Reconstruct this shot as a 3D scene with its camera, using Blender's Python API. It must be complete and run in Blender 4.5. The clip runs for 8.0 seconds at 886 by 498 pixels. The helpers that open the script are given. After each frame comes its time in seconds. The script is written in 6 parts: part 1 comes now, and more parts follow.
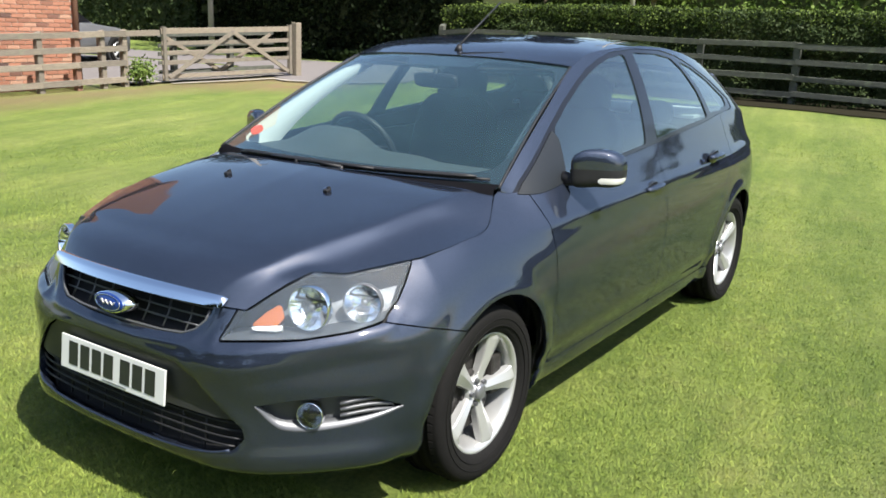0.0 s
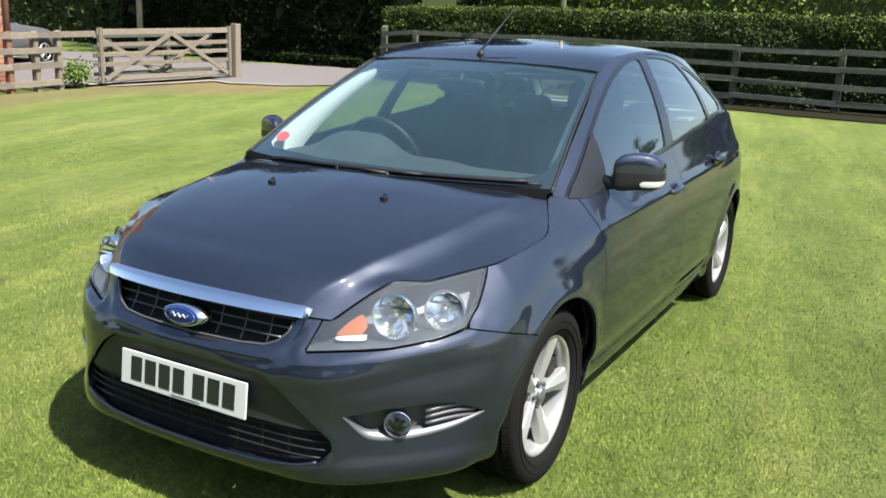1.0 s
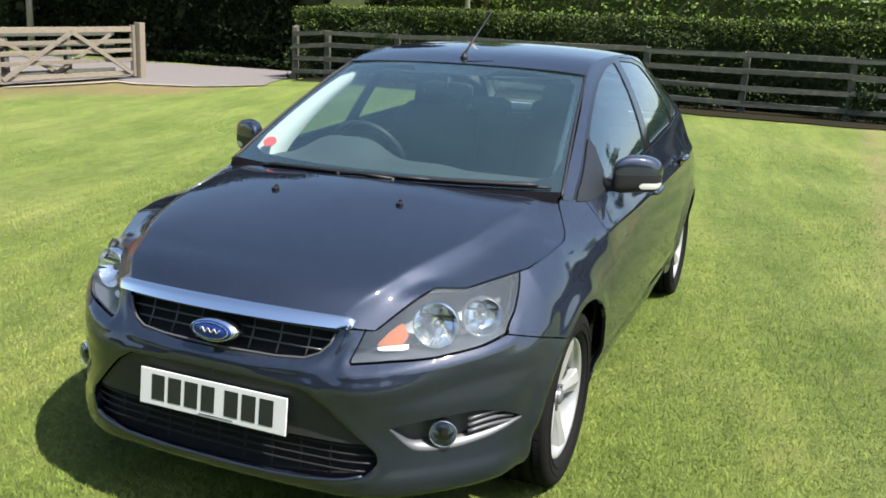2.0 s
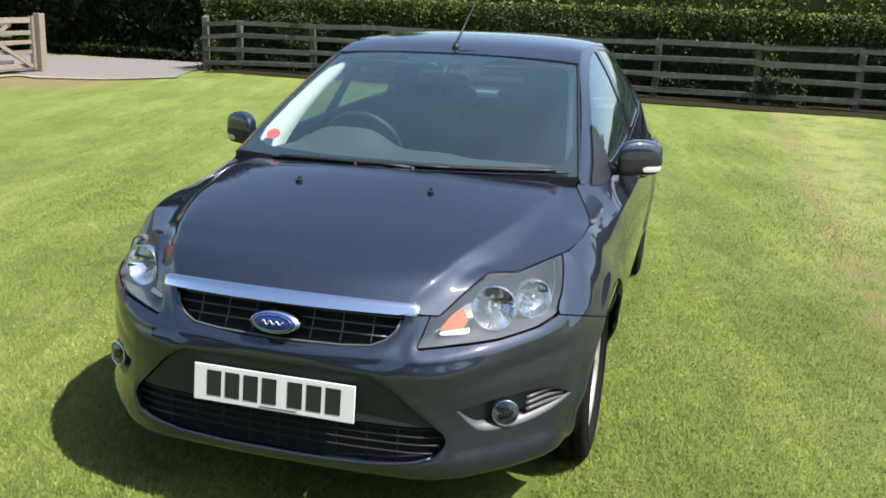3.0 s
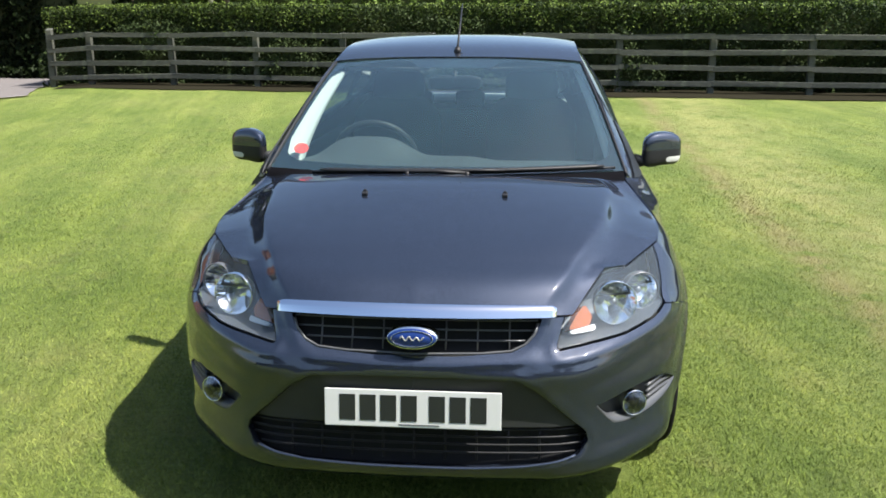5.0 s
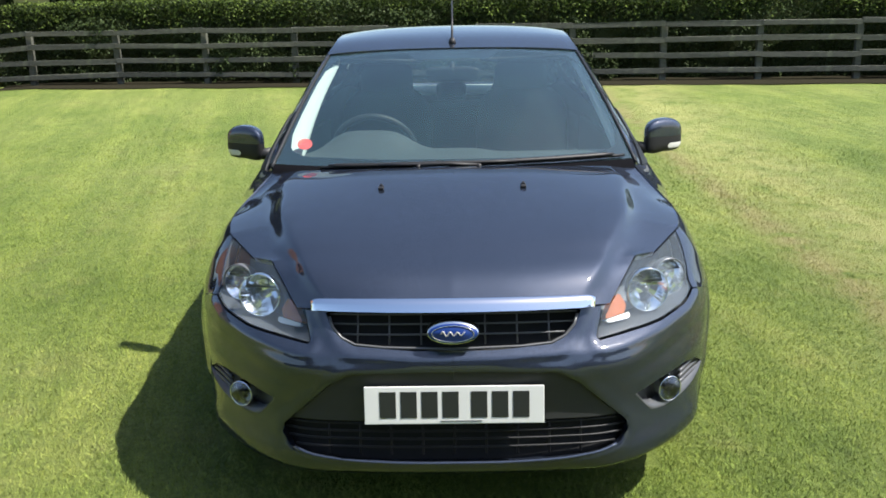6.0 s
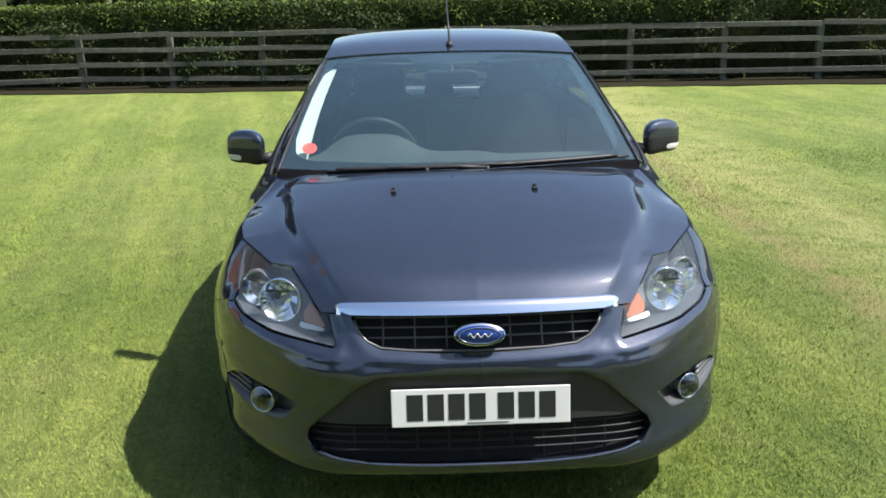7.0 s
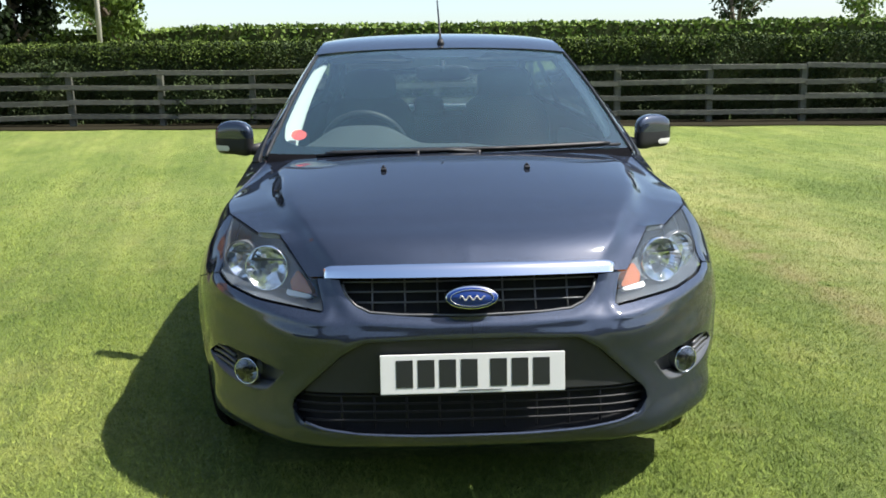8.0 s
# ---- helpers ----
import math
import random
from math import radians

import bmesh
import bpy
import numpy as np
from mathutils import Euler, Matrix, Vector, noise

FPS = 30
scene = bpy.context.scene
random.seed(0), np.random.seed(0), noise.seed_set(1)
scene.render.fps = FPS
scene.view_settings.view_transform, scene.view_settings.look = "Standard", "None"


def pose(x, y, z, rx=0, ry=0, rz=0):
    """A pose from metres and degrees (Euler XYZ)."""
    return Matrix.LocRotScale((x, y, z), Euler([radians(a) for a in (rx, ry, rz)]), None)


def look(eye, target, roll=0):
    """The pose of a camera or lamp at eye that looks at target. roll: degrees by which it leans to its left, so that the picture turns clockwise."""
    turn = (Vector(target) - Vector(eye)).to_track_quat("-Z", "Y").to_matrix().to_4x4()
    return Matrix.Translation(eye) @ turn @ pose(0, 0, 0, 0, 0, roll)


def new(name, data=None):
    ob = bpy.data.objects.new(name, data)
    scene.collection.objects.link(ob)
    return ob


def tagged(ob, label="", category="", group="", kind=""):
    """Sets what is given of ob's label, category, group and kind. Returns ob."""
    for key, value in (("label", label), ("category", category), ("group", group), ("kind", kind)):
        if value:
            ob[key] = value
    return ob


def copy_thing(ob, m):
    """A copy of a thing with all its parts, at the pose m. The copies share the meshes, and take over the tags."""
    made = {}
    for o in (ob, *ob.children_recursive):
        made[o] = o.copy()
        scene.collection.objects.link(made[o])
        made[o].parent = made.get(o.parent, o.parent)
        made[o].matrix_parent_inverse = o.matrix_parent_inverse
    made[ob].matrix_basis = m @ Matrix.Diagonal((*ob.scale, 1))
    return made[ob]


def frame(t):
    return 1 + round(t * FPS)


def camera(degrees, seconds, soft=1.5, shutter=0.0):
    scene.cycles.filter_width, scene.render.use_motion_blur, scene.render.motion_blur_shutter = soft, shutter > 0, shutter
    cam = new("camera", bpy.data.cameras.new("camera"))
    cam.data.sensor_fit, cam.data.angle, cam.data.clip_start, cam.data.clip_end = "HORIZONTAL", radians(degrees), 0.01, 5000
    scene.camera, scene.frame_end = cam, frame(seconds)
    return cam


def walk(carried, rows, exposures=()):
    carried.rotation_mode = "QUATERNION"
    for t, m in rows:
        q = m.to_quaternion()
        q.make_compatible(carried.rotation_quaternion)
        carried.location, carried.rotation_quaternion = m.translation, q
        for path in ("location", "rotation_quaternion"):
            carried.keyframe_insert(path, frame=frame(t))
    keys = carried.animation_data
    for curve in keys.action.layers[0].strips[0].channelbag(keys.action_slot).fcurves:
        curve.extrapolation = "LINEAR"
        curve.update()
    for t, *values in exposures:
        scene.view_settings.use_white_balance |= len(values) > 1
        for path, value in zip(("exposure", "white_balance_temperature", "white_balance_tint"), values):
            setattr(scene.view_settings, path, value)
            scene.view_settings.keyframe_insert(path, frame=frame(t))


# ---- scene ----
cam = camera(52.9, 8.0, soft=1.7)
PATH = [
    (0, (2.314, -1.579, 1.552), (1.229, 0.025, 1.052), 1.9),
    (0.5, (2.111, -1.674, 1.565), (1.085, -0.033, 1.063), 2.0),
    (1, (1.921, -1.838, 1.557), (0.981, -0.143, 1.064), 2.1),
    (2.5, (1.328, -2.082, 1.554), (0.704, -0.246, 1.065), 2.5),
    (3, (1.121, -2.218, 1.543), (0.604, -0.352, 1.045), 2.2),
    (3.5, (0.943, -2.29, 1.545), (0.513, -0.404, 1.038), 1.4),
    (4, (0.705, -2.289, 1.552), (0.343, -0.385, 1.058), 0.4),
    (5.5, (0.14, -2.419, 1.553), (0.059, -0.484, 1.054), -0.4),
    (6, (0.026, -2.366, 1.55), (-0.014, -0.433, 1.039), -1.15),
    (6.5, (-0.053, -2.348, 1.568), (-0.055, -0.414, 1.057), -1.5),
    (7, (-0.159, -2.375, 1.556), (-0.111, -0.441, 1.049), -1.3),
    (7.5, (-0.195, -2.372, 1.507), (-0.11, -0.435, 1.019), 0.1),
    (8, (-0.175, -2.376, 1.288), (-0.096, -0.416, 0.898), -0.8),
]
walk(cam, [(t, look(eye, target, roll)) for t, eye, target, roll in PATH])

# daylight: high summer sun from beside the car, a little ahead of it
SUN = Vector((0.65, -0.17, 1.02)).normalized()
world = bpy.data.worlds.new("world")
scene.world = world
world.use_nodes = True
wn = world.node_tree
sky = wn.nodes.new("ShaderNodeTexSky")
sky.sky_type = "NISHITA"
sky.sun_disc = False
sky.sun_elevation = math.asin(SUN.z)
sky.sun_rotation = math.atan2(SUN.x, SUN.y)
sky.dust_density = 1.6
sky.ozone_density = 2.0
wn.links.new(sky.outputs[0], wn.nodes["Background"].inputs[0])
wn.nodes["Background"].inputs[1].default_value = 0.098
sun = new("sun", bpy.data.lights.new("sun", "SUN"))
sun.data.energy, sun.data.angle, sun.data.color = 5.0, radians(0.6), (1.0, 0.965, 0.91)
sun.matrix_world = look(SUN * 40, (0, 0, 0))
scene.view_settings.exposure = 1.33

# ---- materials ----
def material(name, base=(0.5, 0.5, 0.5), rough=0.5, metal=0.0, coat=0.0, **extra):
    m = bpy.data.materials.new(name)
    m.use_nodes = True
    b = m.node_tree.nodes["Principled BSDF"]
    b.inputs["Base Color"].default_value = (*base, 1)
    b.inputs["Roughness"].default_value = rough
    b.inputs["Metallic"].default_value = metal
    b.inputs["Coat Weight"].default_value = coat
    b.inputs["Coat Roughness"].default_value = 0.04
    for k, v in extra.items():
        b.inputs[k.replace("_", " ").title().replace("Ior", "IOR")].default_value = v
    return m


def bsdf(m):
    return m.node_tree.nodes["Principled BSDF"]


def add(m, kind, **inputs):
    n = m.node_tree.nodes.new(kind)
    for k, v in inputs.items():
        n.inputs[k.replace("_", " ")].default_value = v
    return n


def join(m, a, b):
    m.node_tree.links.new(a, b)


def ramp(m, source, *stops):
    r = add(m, "ShaderNodeValToRGB")
    e = r.color_ramp.elements
    while len(e) < len(stops):
        e.new(0.5)
    for el, (at, col) in zip(e, stops):
        el.position, el.color = at, (*col, 1)
    join(m, source, r.inputs[0])
    return r.outputs[0]


def coords(m):
    return add(m, "ShaderNodeTexCoord").outputs["Object"]


def noise_tex(m, scale, detail=4, rough=0.6, where=None):
    n = add(m, "ShaderNodeTexNoise", Scale=scale, Detail=detail, Roughness=rough)
    join(m, where or coords(m), n.inputs["Vector"])
    return n.outputs[0]


def blend(m, factor, a, b, mode="MIX"):
    x = add(m, "ShaderNodeMix")
    x.data_type, x.blend_type = "RGBA", mode
    for sock, v in ((x.inputs[0], factor), (x.inputs[6], a), (x.inputs[7], b)):
        if isinstance(v, (int, float)):
            sock.default_value = v
        elif isinstance(v, tuple):
            sock.default_value = (*v, 1)
        else:
            join(m, v, sock)
    return x.outputs[2]


def bump(m, height, strength, distance=0.01):
    b = add(m, "ShaderNodeBump", Strength=strength, Distance=distance)
    join(m, height, b.inputs["Height"])
    join(m, b.outputs[0], bsdf(m).inputs["Normal"])


def speckled(name, a, b, scale, rough=0.6, relief=0.0, metal=0.0, coat=0.0, **extra):
    """A surface that varies between two colours at two scales."""
    m = material(name, a, rough, metal, coat, **extra)
    c = blend(m, noise_tex(m, scale), a, b)
    c2 = blend(m, ramp(m, noise_tex(m, scale * 7, 6), (0.35, (0, 0, 0)), (0.7, (1, 1, 1))), c, tuple(0.5 * (p + q) for p, q in zip(a, b)))
    join(m, c2, bsdf(m).inputs["Base Color"])
    if relief:
        bump(m, noise_tex(m, scale * 9, 6), relief)
    return m


def paint_material():
    m = material("metallic_paint", (0.012, 0.016, 0.028), 0.61, 0.95, 1.0)
    bsdf(m).inputs["Specular Tint"].default_value = (0.16, 0.18, 0.22, 1)
    bsdf(m).inputs["Coat IOR"].default_value = 1.68
    flake = noise_tex(m, 900, 2)
    col = blend(m, ramp(m, flake, (0.35, (0, 0, 0)), (0.65, (1, 1, 1))), (0.0115, 0.0150, 0.0235), (0.040, 0.0515, 0.081))
    join(m, col, bsdf(m).inputs["Base Color"])
    dust_veil = ramp(m, noise_tex(m, 3.0, 8, 0.7), (0.3, (0.03,) * 3), (0.8, (0.065,) * 3))
    join(m, dust_veil, bsdf(m).inputs["Coat Roughness"])
    return m


def glass_material(name, tint, gloss_rough=0.0, gloss=0.075, film=0.0, film_tone=(0.6, 0.7, 0.7), rise=3.7, peak=0.92):
    """Thin glass with its gloss, under a dusty film that also paints in reflected sky."""
    m = bpy.data.materials.new(name)
    m.use_nodes = True
    nt = m.node_tree
    nt.nodes.remove(nt.nodes["Principled BSDF"])
    clear, shine = nt.nodes.new("ShaderNodeBsdfTransparent"), nt.nodes.new("ShaderNodeBsdfGlossy")
    mix, edge, power, span = nt.nodes.new("ShaderNodeMixShader"), nt.nodes.new("ShaderNodeLayerWeight"), nt.nodes.new("ShaderNodeMath"), nt.nodes.new("ShaderNodeMath")
    clear.inputs[0].default_value = (*tint, 1)
    shine.inputs["Roughness"].default_value = gloss_rough
    # gloss by Schlick's rule
    edge.inputs[0].default_value = 0.5
    power.operation, span.operation = "POWER", "MULTIPLY_ADD"
    power.inputs[1].default_value = rise
    span.inputs[1].default_value, span.inputs[2].default_value = peak, gloss
    nt.links.new(edge.outputs["Facing"], power.inputs[0])
    nt.links.new(power.outputs[0], span.inputs[0])
    nt.links.new(span.outputs[0], mix.inputs[0])
    nt.links.new(clear.outputs[0], mix.inputs[1])
    nt.links.new(shine.outputs[0], mix.inputs[2])
    out = mix.outputs[0]
    if film:
        dust_veil, over = nt.nodes.new("ShaderNodeBsdfDiffuse"), nt.nodes.new("ShaderNodeMixShader")
        dust_veil.inputs[0].default_value = (*film_tone, 1)
        spread = ramp(m, noise_tex(m, 5.0, 6, 0.65), (0.3, (0.7 * film,) * 3), (0.7, (1.3 * film,) * 3))
        nt.links.new(spread, over.inputs[0])
        nt.links.new(out, over.inputs[1])
        nt.links.new(dust_veil.outputs[0], over.inputs[2])
        out = over.outputs[0]
    nt.links.new(out, nt.nodes["Material Output"].inputs[0])
    return m


def scaled(m, value, k):
    n = add(m, "ShaderNodeMath")
    n.operation = "MULTIPLY"
    join(m, value, n.inputs[0])
    n.inputs[1].default_value = k
    return n.outputs[0]


def wobbled(m, where, value, amount):
    n = add(m, "ShaderNodeMath")
    n.operation = "MULTIPLY_ADD"
    join(m, noise_tex(m, 0.9, 3, 0.5, where), n.inputs[0])
    n.inputs[1].default_value = amount
    join(m, value, n.inputs[2])
    return n.outputs[0]


def grass_material(name, blades=False):
    m = material(name, (0.1, 0.2, 0.03), 0.75)
    where = add(m, "ShaderNodeNewGeometry").outputs["Position"]
    broad = ramp(m, noise_tex(m, 0.55, 5, 0.65, where), (0.32, (0.1217, 0.1678, 0.03478)), (0.50, (0.1724, 0.2138, 0.0564)), (0.70, (0.2209, 0.2463, 0.08272)))
    fine = ramp(m, noise_tex(m, 46, 5, 0.7, where), (0.28, (0.50, 0.54, 0.36)), (0.62, (1.12, 1.1, 1.0)))
    clump = ramp(m, noise_tex(m, 7.5, 6, 0.75, where), (0.30, (0.78, 0.82, 0.74)), (0.60, (1.10, 1.08, 1.06)))
    col = blend(m, 1.0, blend(m, 1.0, broad, fine, "MULTIPLY"), clump, "MULTIPLY")
    # mowing stripes along the lawn
    sep = add(m, "ShaderNodeSeparateXYZ")
    join(m, where, sep.inputs[0])
    mix = add(m, "ShaderNodeMath")
    mix.operation = "MULTIPLY_ADD"
    join(m, sep.outputs[0], mix.inputs[0])
    mix.inputs[1].default_value = 1.0
    sway = add(m, "ShaderNodeMath", )
    sway.operation = "MULTIPLY"
    join(m, sep.outputs[1], sway.inputs[0])
    sway.inputs[1].default_value = 0.22
    join(m, sway.outputs[0], mix.inputs[2])
    wob = add(m, "ShaderNodeMath")
    wob.operation = "ADD"
    join(m, mix.outputs[0], wob.inputs[0])
    join(m, noise_tex(m, 0.8, 3, 0.5, where), wob.inputs[1])
    wave = add(m, "ShaderNodeMath")
    wave.operation = "SINE"
    sc = add(m, "ShaderNodeMath")
    sc.operation = "MULTIPLY"
    join(m, wob.outputs[0], sc.inputs[0])
    sc.inputs[1].default_value = 6.0
    join(m, sc.outputs[0], wave.inputs[0])
    stripe = ramp(m, wave.outputs[0], (0.0, (0.87, 0.92, 0.87)), (1.0, (1.05, 1.06, 1.02)))
    col = blend(m, 1.0, col, stripe, "MULTIPLY")
    # fine streaks that the mower leaves
    comb = add(m, "ShaderNodeCombineXYZ")
    join(m, scaled(m, mix.outputs[0], 9.0), comb.inputs[0])
    join(m, scaled(m, sep.outputs[1], 1.1), comb.inputs[1])
    streak = ramp(m, noise_tex(m, 1.0, 5, 0.65, comb.outputs[0]), (0.30, (0.78, 0.83, 0.74)), (0.66, (1.15, 1.12, 1.10)))
    col = blend(m, 1.0, col, streak, "MULTIPLY")
    # worn wheel tracks and the bare strip by the gate
    for along, at, half, tone in (("X", 2.35, 0.20, (0.189, 0.147, 0.07)), ("X", -2.72, 0.10, (0.112, 0.119, 0.042)), ("X", 3.3, 0.95, (0.28, 0.28, 0.098)), ("X", -10.6, 1.6, (0.168, 0.1155, 0.063))):
        off = add(m, "ShaderNodeMath")
        off.operation = "SUBTRACT"
        join(m, wobbled(m, where, sep.outputs[along], half), off.inputs[0])
        off.inputs[1].default_value = at
        near = add(m, "ShaderNodeMath")
        near.operation = "ABSOLUTE"
        join(m, off.outputs[0], near.inputs[0])
        band = ramp(m, scaled(m, near.outputs[0], 0.5 / half), (0.05, (0.75,) * 3), (0.5, (0, 0, 0)))
        lo = 0.27 if half > 1.2 else 0.36 if half > 0.15 else 0.5
        torn = blend(m, 1.0, band, ramp(m, noise_tex(m, 3.2, 6, 0.7, where), (lo, (0, 0, 0)), (lo + 0.18, (1, 1, 1))), "MULTIPLY")
        col = blend(m, torn, col, tone)
    # dry thatch showing through
    thatch = ramp(m, noise_tex(m, 2.3, 7, 0.7, where), (0.54, (0, 0, 0)), (0.72, (0.38,) * 3))
    col = blend(m, thatch, col, (0.195, 0.178, 0.068))
    # trodden earth in the gateway
    far = add(m, "ShaderNodeVectorMath")
    far.operation = "DISTANCE"
    join(m, where, far.inputs[0])
    far.inputs[1].default_value = (-9.9, 11.2, 0.22)
    patch = ramp(m, scaled(m, far.outputs["Value"], 0.5), (0.25, (0.9,) * 3), (0.95, (0, 0, 0)))
    torn = blend(m, 1.0, patch, ramp(m, noise_tex(m, 2.6, 6, 0.7, where), (0.30, (0, 0, 0)), (0.52, (1, 1, 1))), "MULTIPLY")
    col = blend(m, torn, col, (0.19, 0.125, 0.068))
    if blades:
        oi = add(m, "ShaderNodeNewGeometry").outputs["Random Per Island"]
        tone = ramp(m, oi, (0.0, (0.80, 0.88, 0.72)), (0.6, (1.1, 1.1, 1.0)), (1.0, (1.5, 1.4, 1.25)))
        col = blend(m, 1.0, col, tone, "MULTIPLY")
    join(m, col, bsdf(m).inputs["Base Color"])
    bsdf(m).inputs["Specular IOR Level"].default_value = 0.25
    if not blades:
        bump(m, noise_tex(m, 70, 6, 0.8, where), 1.0, 0.03)
    return m


def leaf_material(name, dark, light):
    m = material(name, dark, 0.5)
    isl = add(m, "ShaderNodeNewGeometry").outputs["Random Per Island"]
    join(m, ramp(m, isl, (0.0, dark), (0.65, light), (1.0, tuple(1.2 * v for v in light))), bsdf(m).inputs["Base Color"])
    bsdf(m).inputs["Specular IOR Level"].default_value = 0.05
    return m


def timber_material(name, a, b):
    m = material(name, a, 0.85)
    where = coords(m)
    stretch = add(m, "ShaderNodeMapping")
    stretch.inputs["Scale"].default_value = (3, 22, 22)
    join(m, where, stretch.inputs[0])
    grain = noise_tex(m, 3.0, 6, 0.7, stretch.outputs[0])
    col = blend(m, ramp(m, grain, (0.3, (0, 0, 0)), (0.7, (1, 1, 1))), a, b)
    rnd = add(m, "ShaderNodeObjectInfo").outputs["Random"]
    col = blend(m, 1.0, col, ramp(m, rnd, (0.0, (0.78, 0.78, 0.8)), (1.0, (1.15, 1.12, 1.08))), "MULTIPLY")
    lichen = ramp(m, noise_tex(m, 5, 6, 0.7), (0.55, (0, 0, 0)), (0.75, (0.6,) * 3))
    col = blend(m, lichen, col, (0.16, 0.19, 0.11))
    join(m, col, bsdf(m).inputs["Base Color"])
    bump(m, grain, 0.4)
    return m


PAINT = paint_material()
# the teal and bluish film tones paint in a veil of reflected sky
GLASS = glass_material("screen_glass", (0.80, 0.90, 0.87), 0.0, 0.13, 0.022, (0.30, 0.66, 0.68))
SIDE_GLASS = glass_material("side_glass", (0.66, 0.78, 0.75), 0.0, 0.20, 0.016, (0.40, 0.70, 0.70))
REAR_GLASS = glass_material("rear_glass", (0.80, 0.88, 0.85), 0.0, 0.05, 0.02, (0.40, 0.70, 0.70))
LENS = glass_material("lamp_lens", (0.93, 0.96, 0.97), 0.01, 0.04, 0.062, (0.48, 0.58, 0.68), 5.0, 0.12)
CHROME = material("chrome", (0.80, 0.81, 0.83), 0.07, 1.0)
SATIN = speckled("satin_grey", (0.128, 0.132, 0.14), (0.176, 0.18, 0.188), 30, 0.35, metal=0.5)
BLACK = speckled("black_plastic", (0.008, 0.008, 0.009), (0.015, 0.015, 0.016), 60, 0.5, 0.1, specular_ior_level=0.3)
GLOSSBLACK = material("gloss_black", (0.008, 0.008, 0.009), 0.12)
VOID = material("dark_inside", (0.006, 0.006, 0.006), 0.9)
RUBBER = speckled("tyre_rubber", (0.0045, 0.0045, 0.0045), (0.0105, 0.00975, 0.009), 40, 0.8, 0.2, specular_ior_level=0.1)
DOOR_PLASTIC = speckled("door_plastic", (0.0084, 0.0102, 0.0126), (0.0132, 0.0156, 0.0186), 60, 0.5, 0.05, specular_ior_level=0.25)
GRILLE_BAR = speckled("grille_bar", (0.085, 0.087, 0.09), (0.12, 0.122, 0.125), 40, 0.4, metal=0.5)
ALLOY = speckled("silver_alloy", (0.3707, 0.3707, 0.3594), (0.4268, 0.4268, 0.4156), 18, 0.36, metal=0.55, coat=0.4)
DISC = speckled("brake_steel", (0.0225, 0.02025, 0.018), (0.045, 0.0405, 0.03825), 60, 0.6, 0.2, metal=0.6)
REFLECTOR = material("lamp_reflector", (0.94, 0.95, 0.96), 0.14, 1.0)
BEZEL = speckled("lamp_bezel", (0.045, 0.048, 0.053), (0.075, 0.079, 0.085), 25, 0.45, metal=0.3)
AMBER = material("amber_lens", (0.31, 0.085, 0.015), 0.15, 0.0, 0.4)
WHITE_PLATE = speckled("plate_white", (0.4954, 0.5022, 0.4816), (0.5366, 0.5435, 0.5229), 14, 0.4)
PLATE_INK = material("plate_ink", (0.012, 0.014, 0.014), 0.45)
LAMP_WHITE = material("repeater_lens", (0.5625, 0.555, 0.525), 0.15, 0.0, 0.5)
BADGE_BLUE = material("badge_blue", (0.008, 0.026, 0.13), 0.25)
CLOTH = speckled("seat_cloth", (0.00756, 0.0084, 0.00966), (0.01428, 0.01512, 0.0168), 120, 0.95, 0.3, specular_ior_level=0.1)
DASH = speckled("dash_plastic", (0.022, 0.0264, 0.0275), (0.0319, 0.03685, 0.0385), 90, 0.7, 0.2)
TRIM = speckled("light_pillar_trim", (0.4159, 0.4226, 0.4025), (0.4696, 0.4763, 0.4561), 20, 0.8)
HEADLINING = speckled("headlining", (0.336, 0.336, 0.32), (0.4, 0.4, 0.384), 40, 0.95)
RED = speckled("red_sticker", (0.6375, 0.051, 0.0425), (0.7225, 0.085, 0.068), 60, 0.6)
PAPER = speckled("white_paper", (0.624, 0.624, 0.608), (0.672, 0.672, 0.656), 30, 0.8)
LAWN = grass_material("mown_lawn")
BLADE = grass_material("grass_blades", True)
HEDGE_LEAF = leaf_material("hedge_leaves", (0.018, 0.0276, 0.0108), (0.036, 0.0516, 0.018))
# the deep shade among the trees is put into this near-black leaf colour
SHADED_LEAF = leaf_material("shaded_tree_leaves", (0.00231, 0.004235, 0.00154), (0.00924, 0.0154, 0.00462))
PALE_LEAF = leaf_material("pale_leaves", (0.04, 0.072, 0.016), (0.12, 0.168, 0.04))
SHOOT_LEAF = leaf_material("young_hedge_shoots", (0.028, 0.044, 0.0096), (0.096, 0.132, 0.028))
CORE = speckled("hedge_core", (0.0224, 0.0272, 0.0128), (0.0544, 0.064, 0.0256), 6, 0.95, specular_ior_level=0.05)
BARK = speckled("bark", (0.06, 0.045, 0.03), (0.13, 0.10, 0.07), 9, 0.95, 0.6)
TIMBER = timber_material("weathered_timber", (0.105, 0.088, 0.066), (0.215, 0.182, 0.138))
# a darker copy of the timber, with the hedge's shade in its colour
SHADED_TIMBER = timber_material("shaded_timber", (0.04176, 0.04464, 0.03384), (0.09, 0.0936, 0.07344))
POST_STEEL = speckled("rusty_post", (0.128, 0.06, 0.036), (0.192, 0.096, 0.06), 12, 0.8, 0.2)
CONCRETE = speckled("pale_concrete", (0.2167, 0.1913, 0.1594), (0.2805, 0.255, 0.2167), 2.5, 0.95, 0.4)
TARMAC = speckled("tarmac", (0.1061, 0.09282, 0.08752), (0.1485, 0.1326, 0.1246), 3, 0.95, 0.5)
MORTAR = speckled("mortar", (0.315, 0.27, 0.225), (0.375, 0.33, 0.2775), 30, 0.95, 0.4)


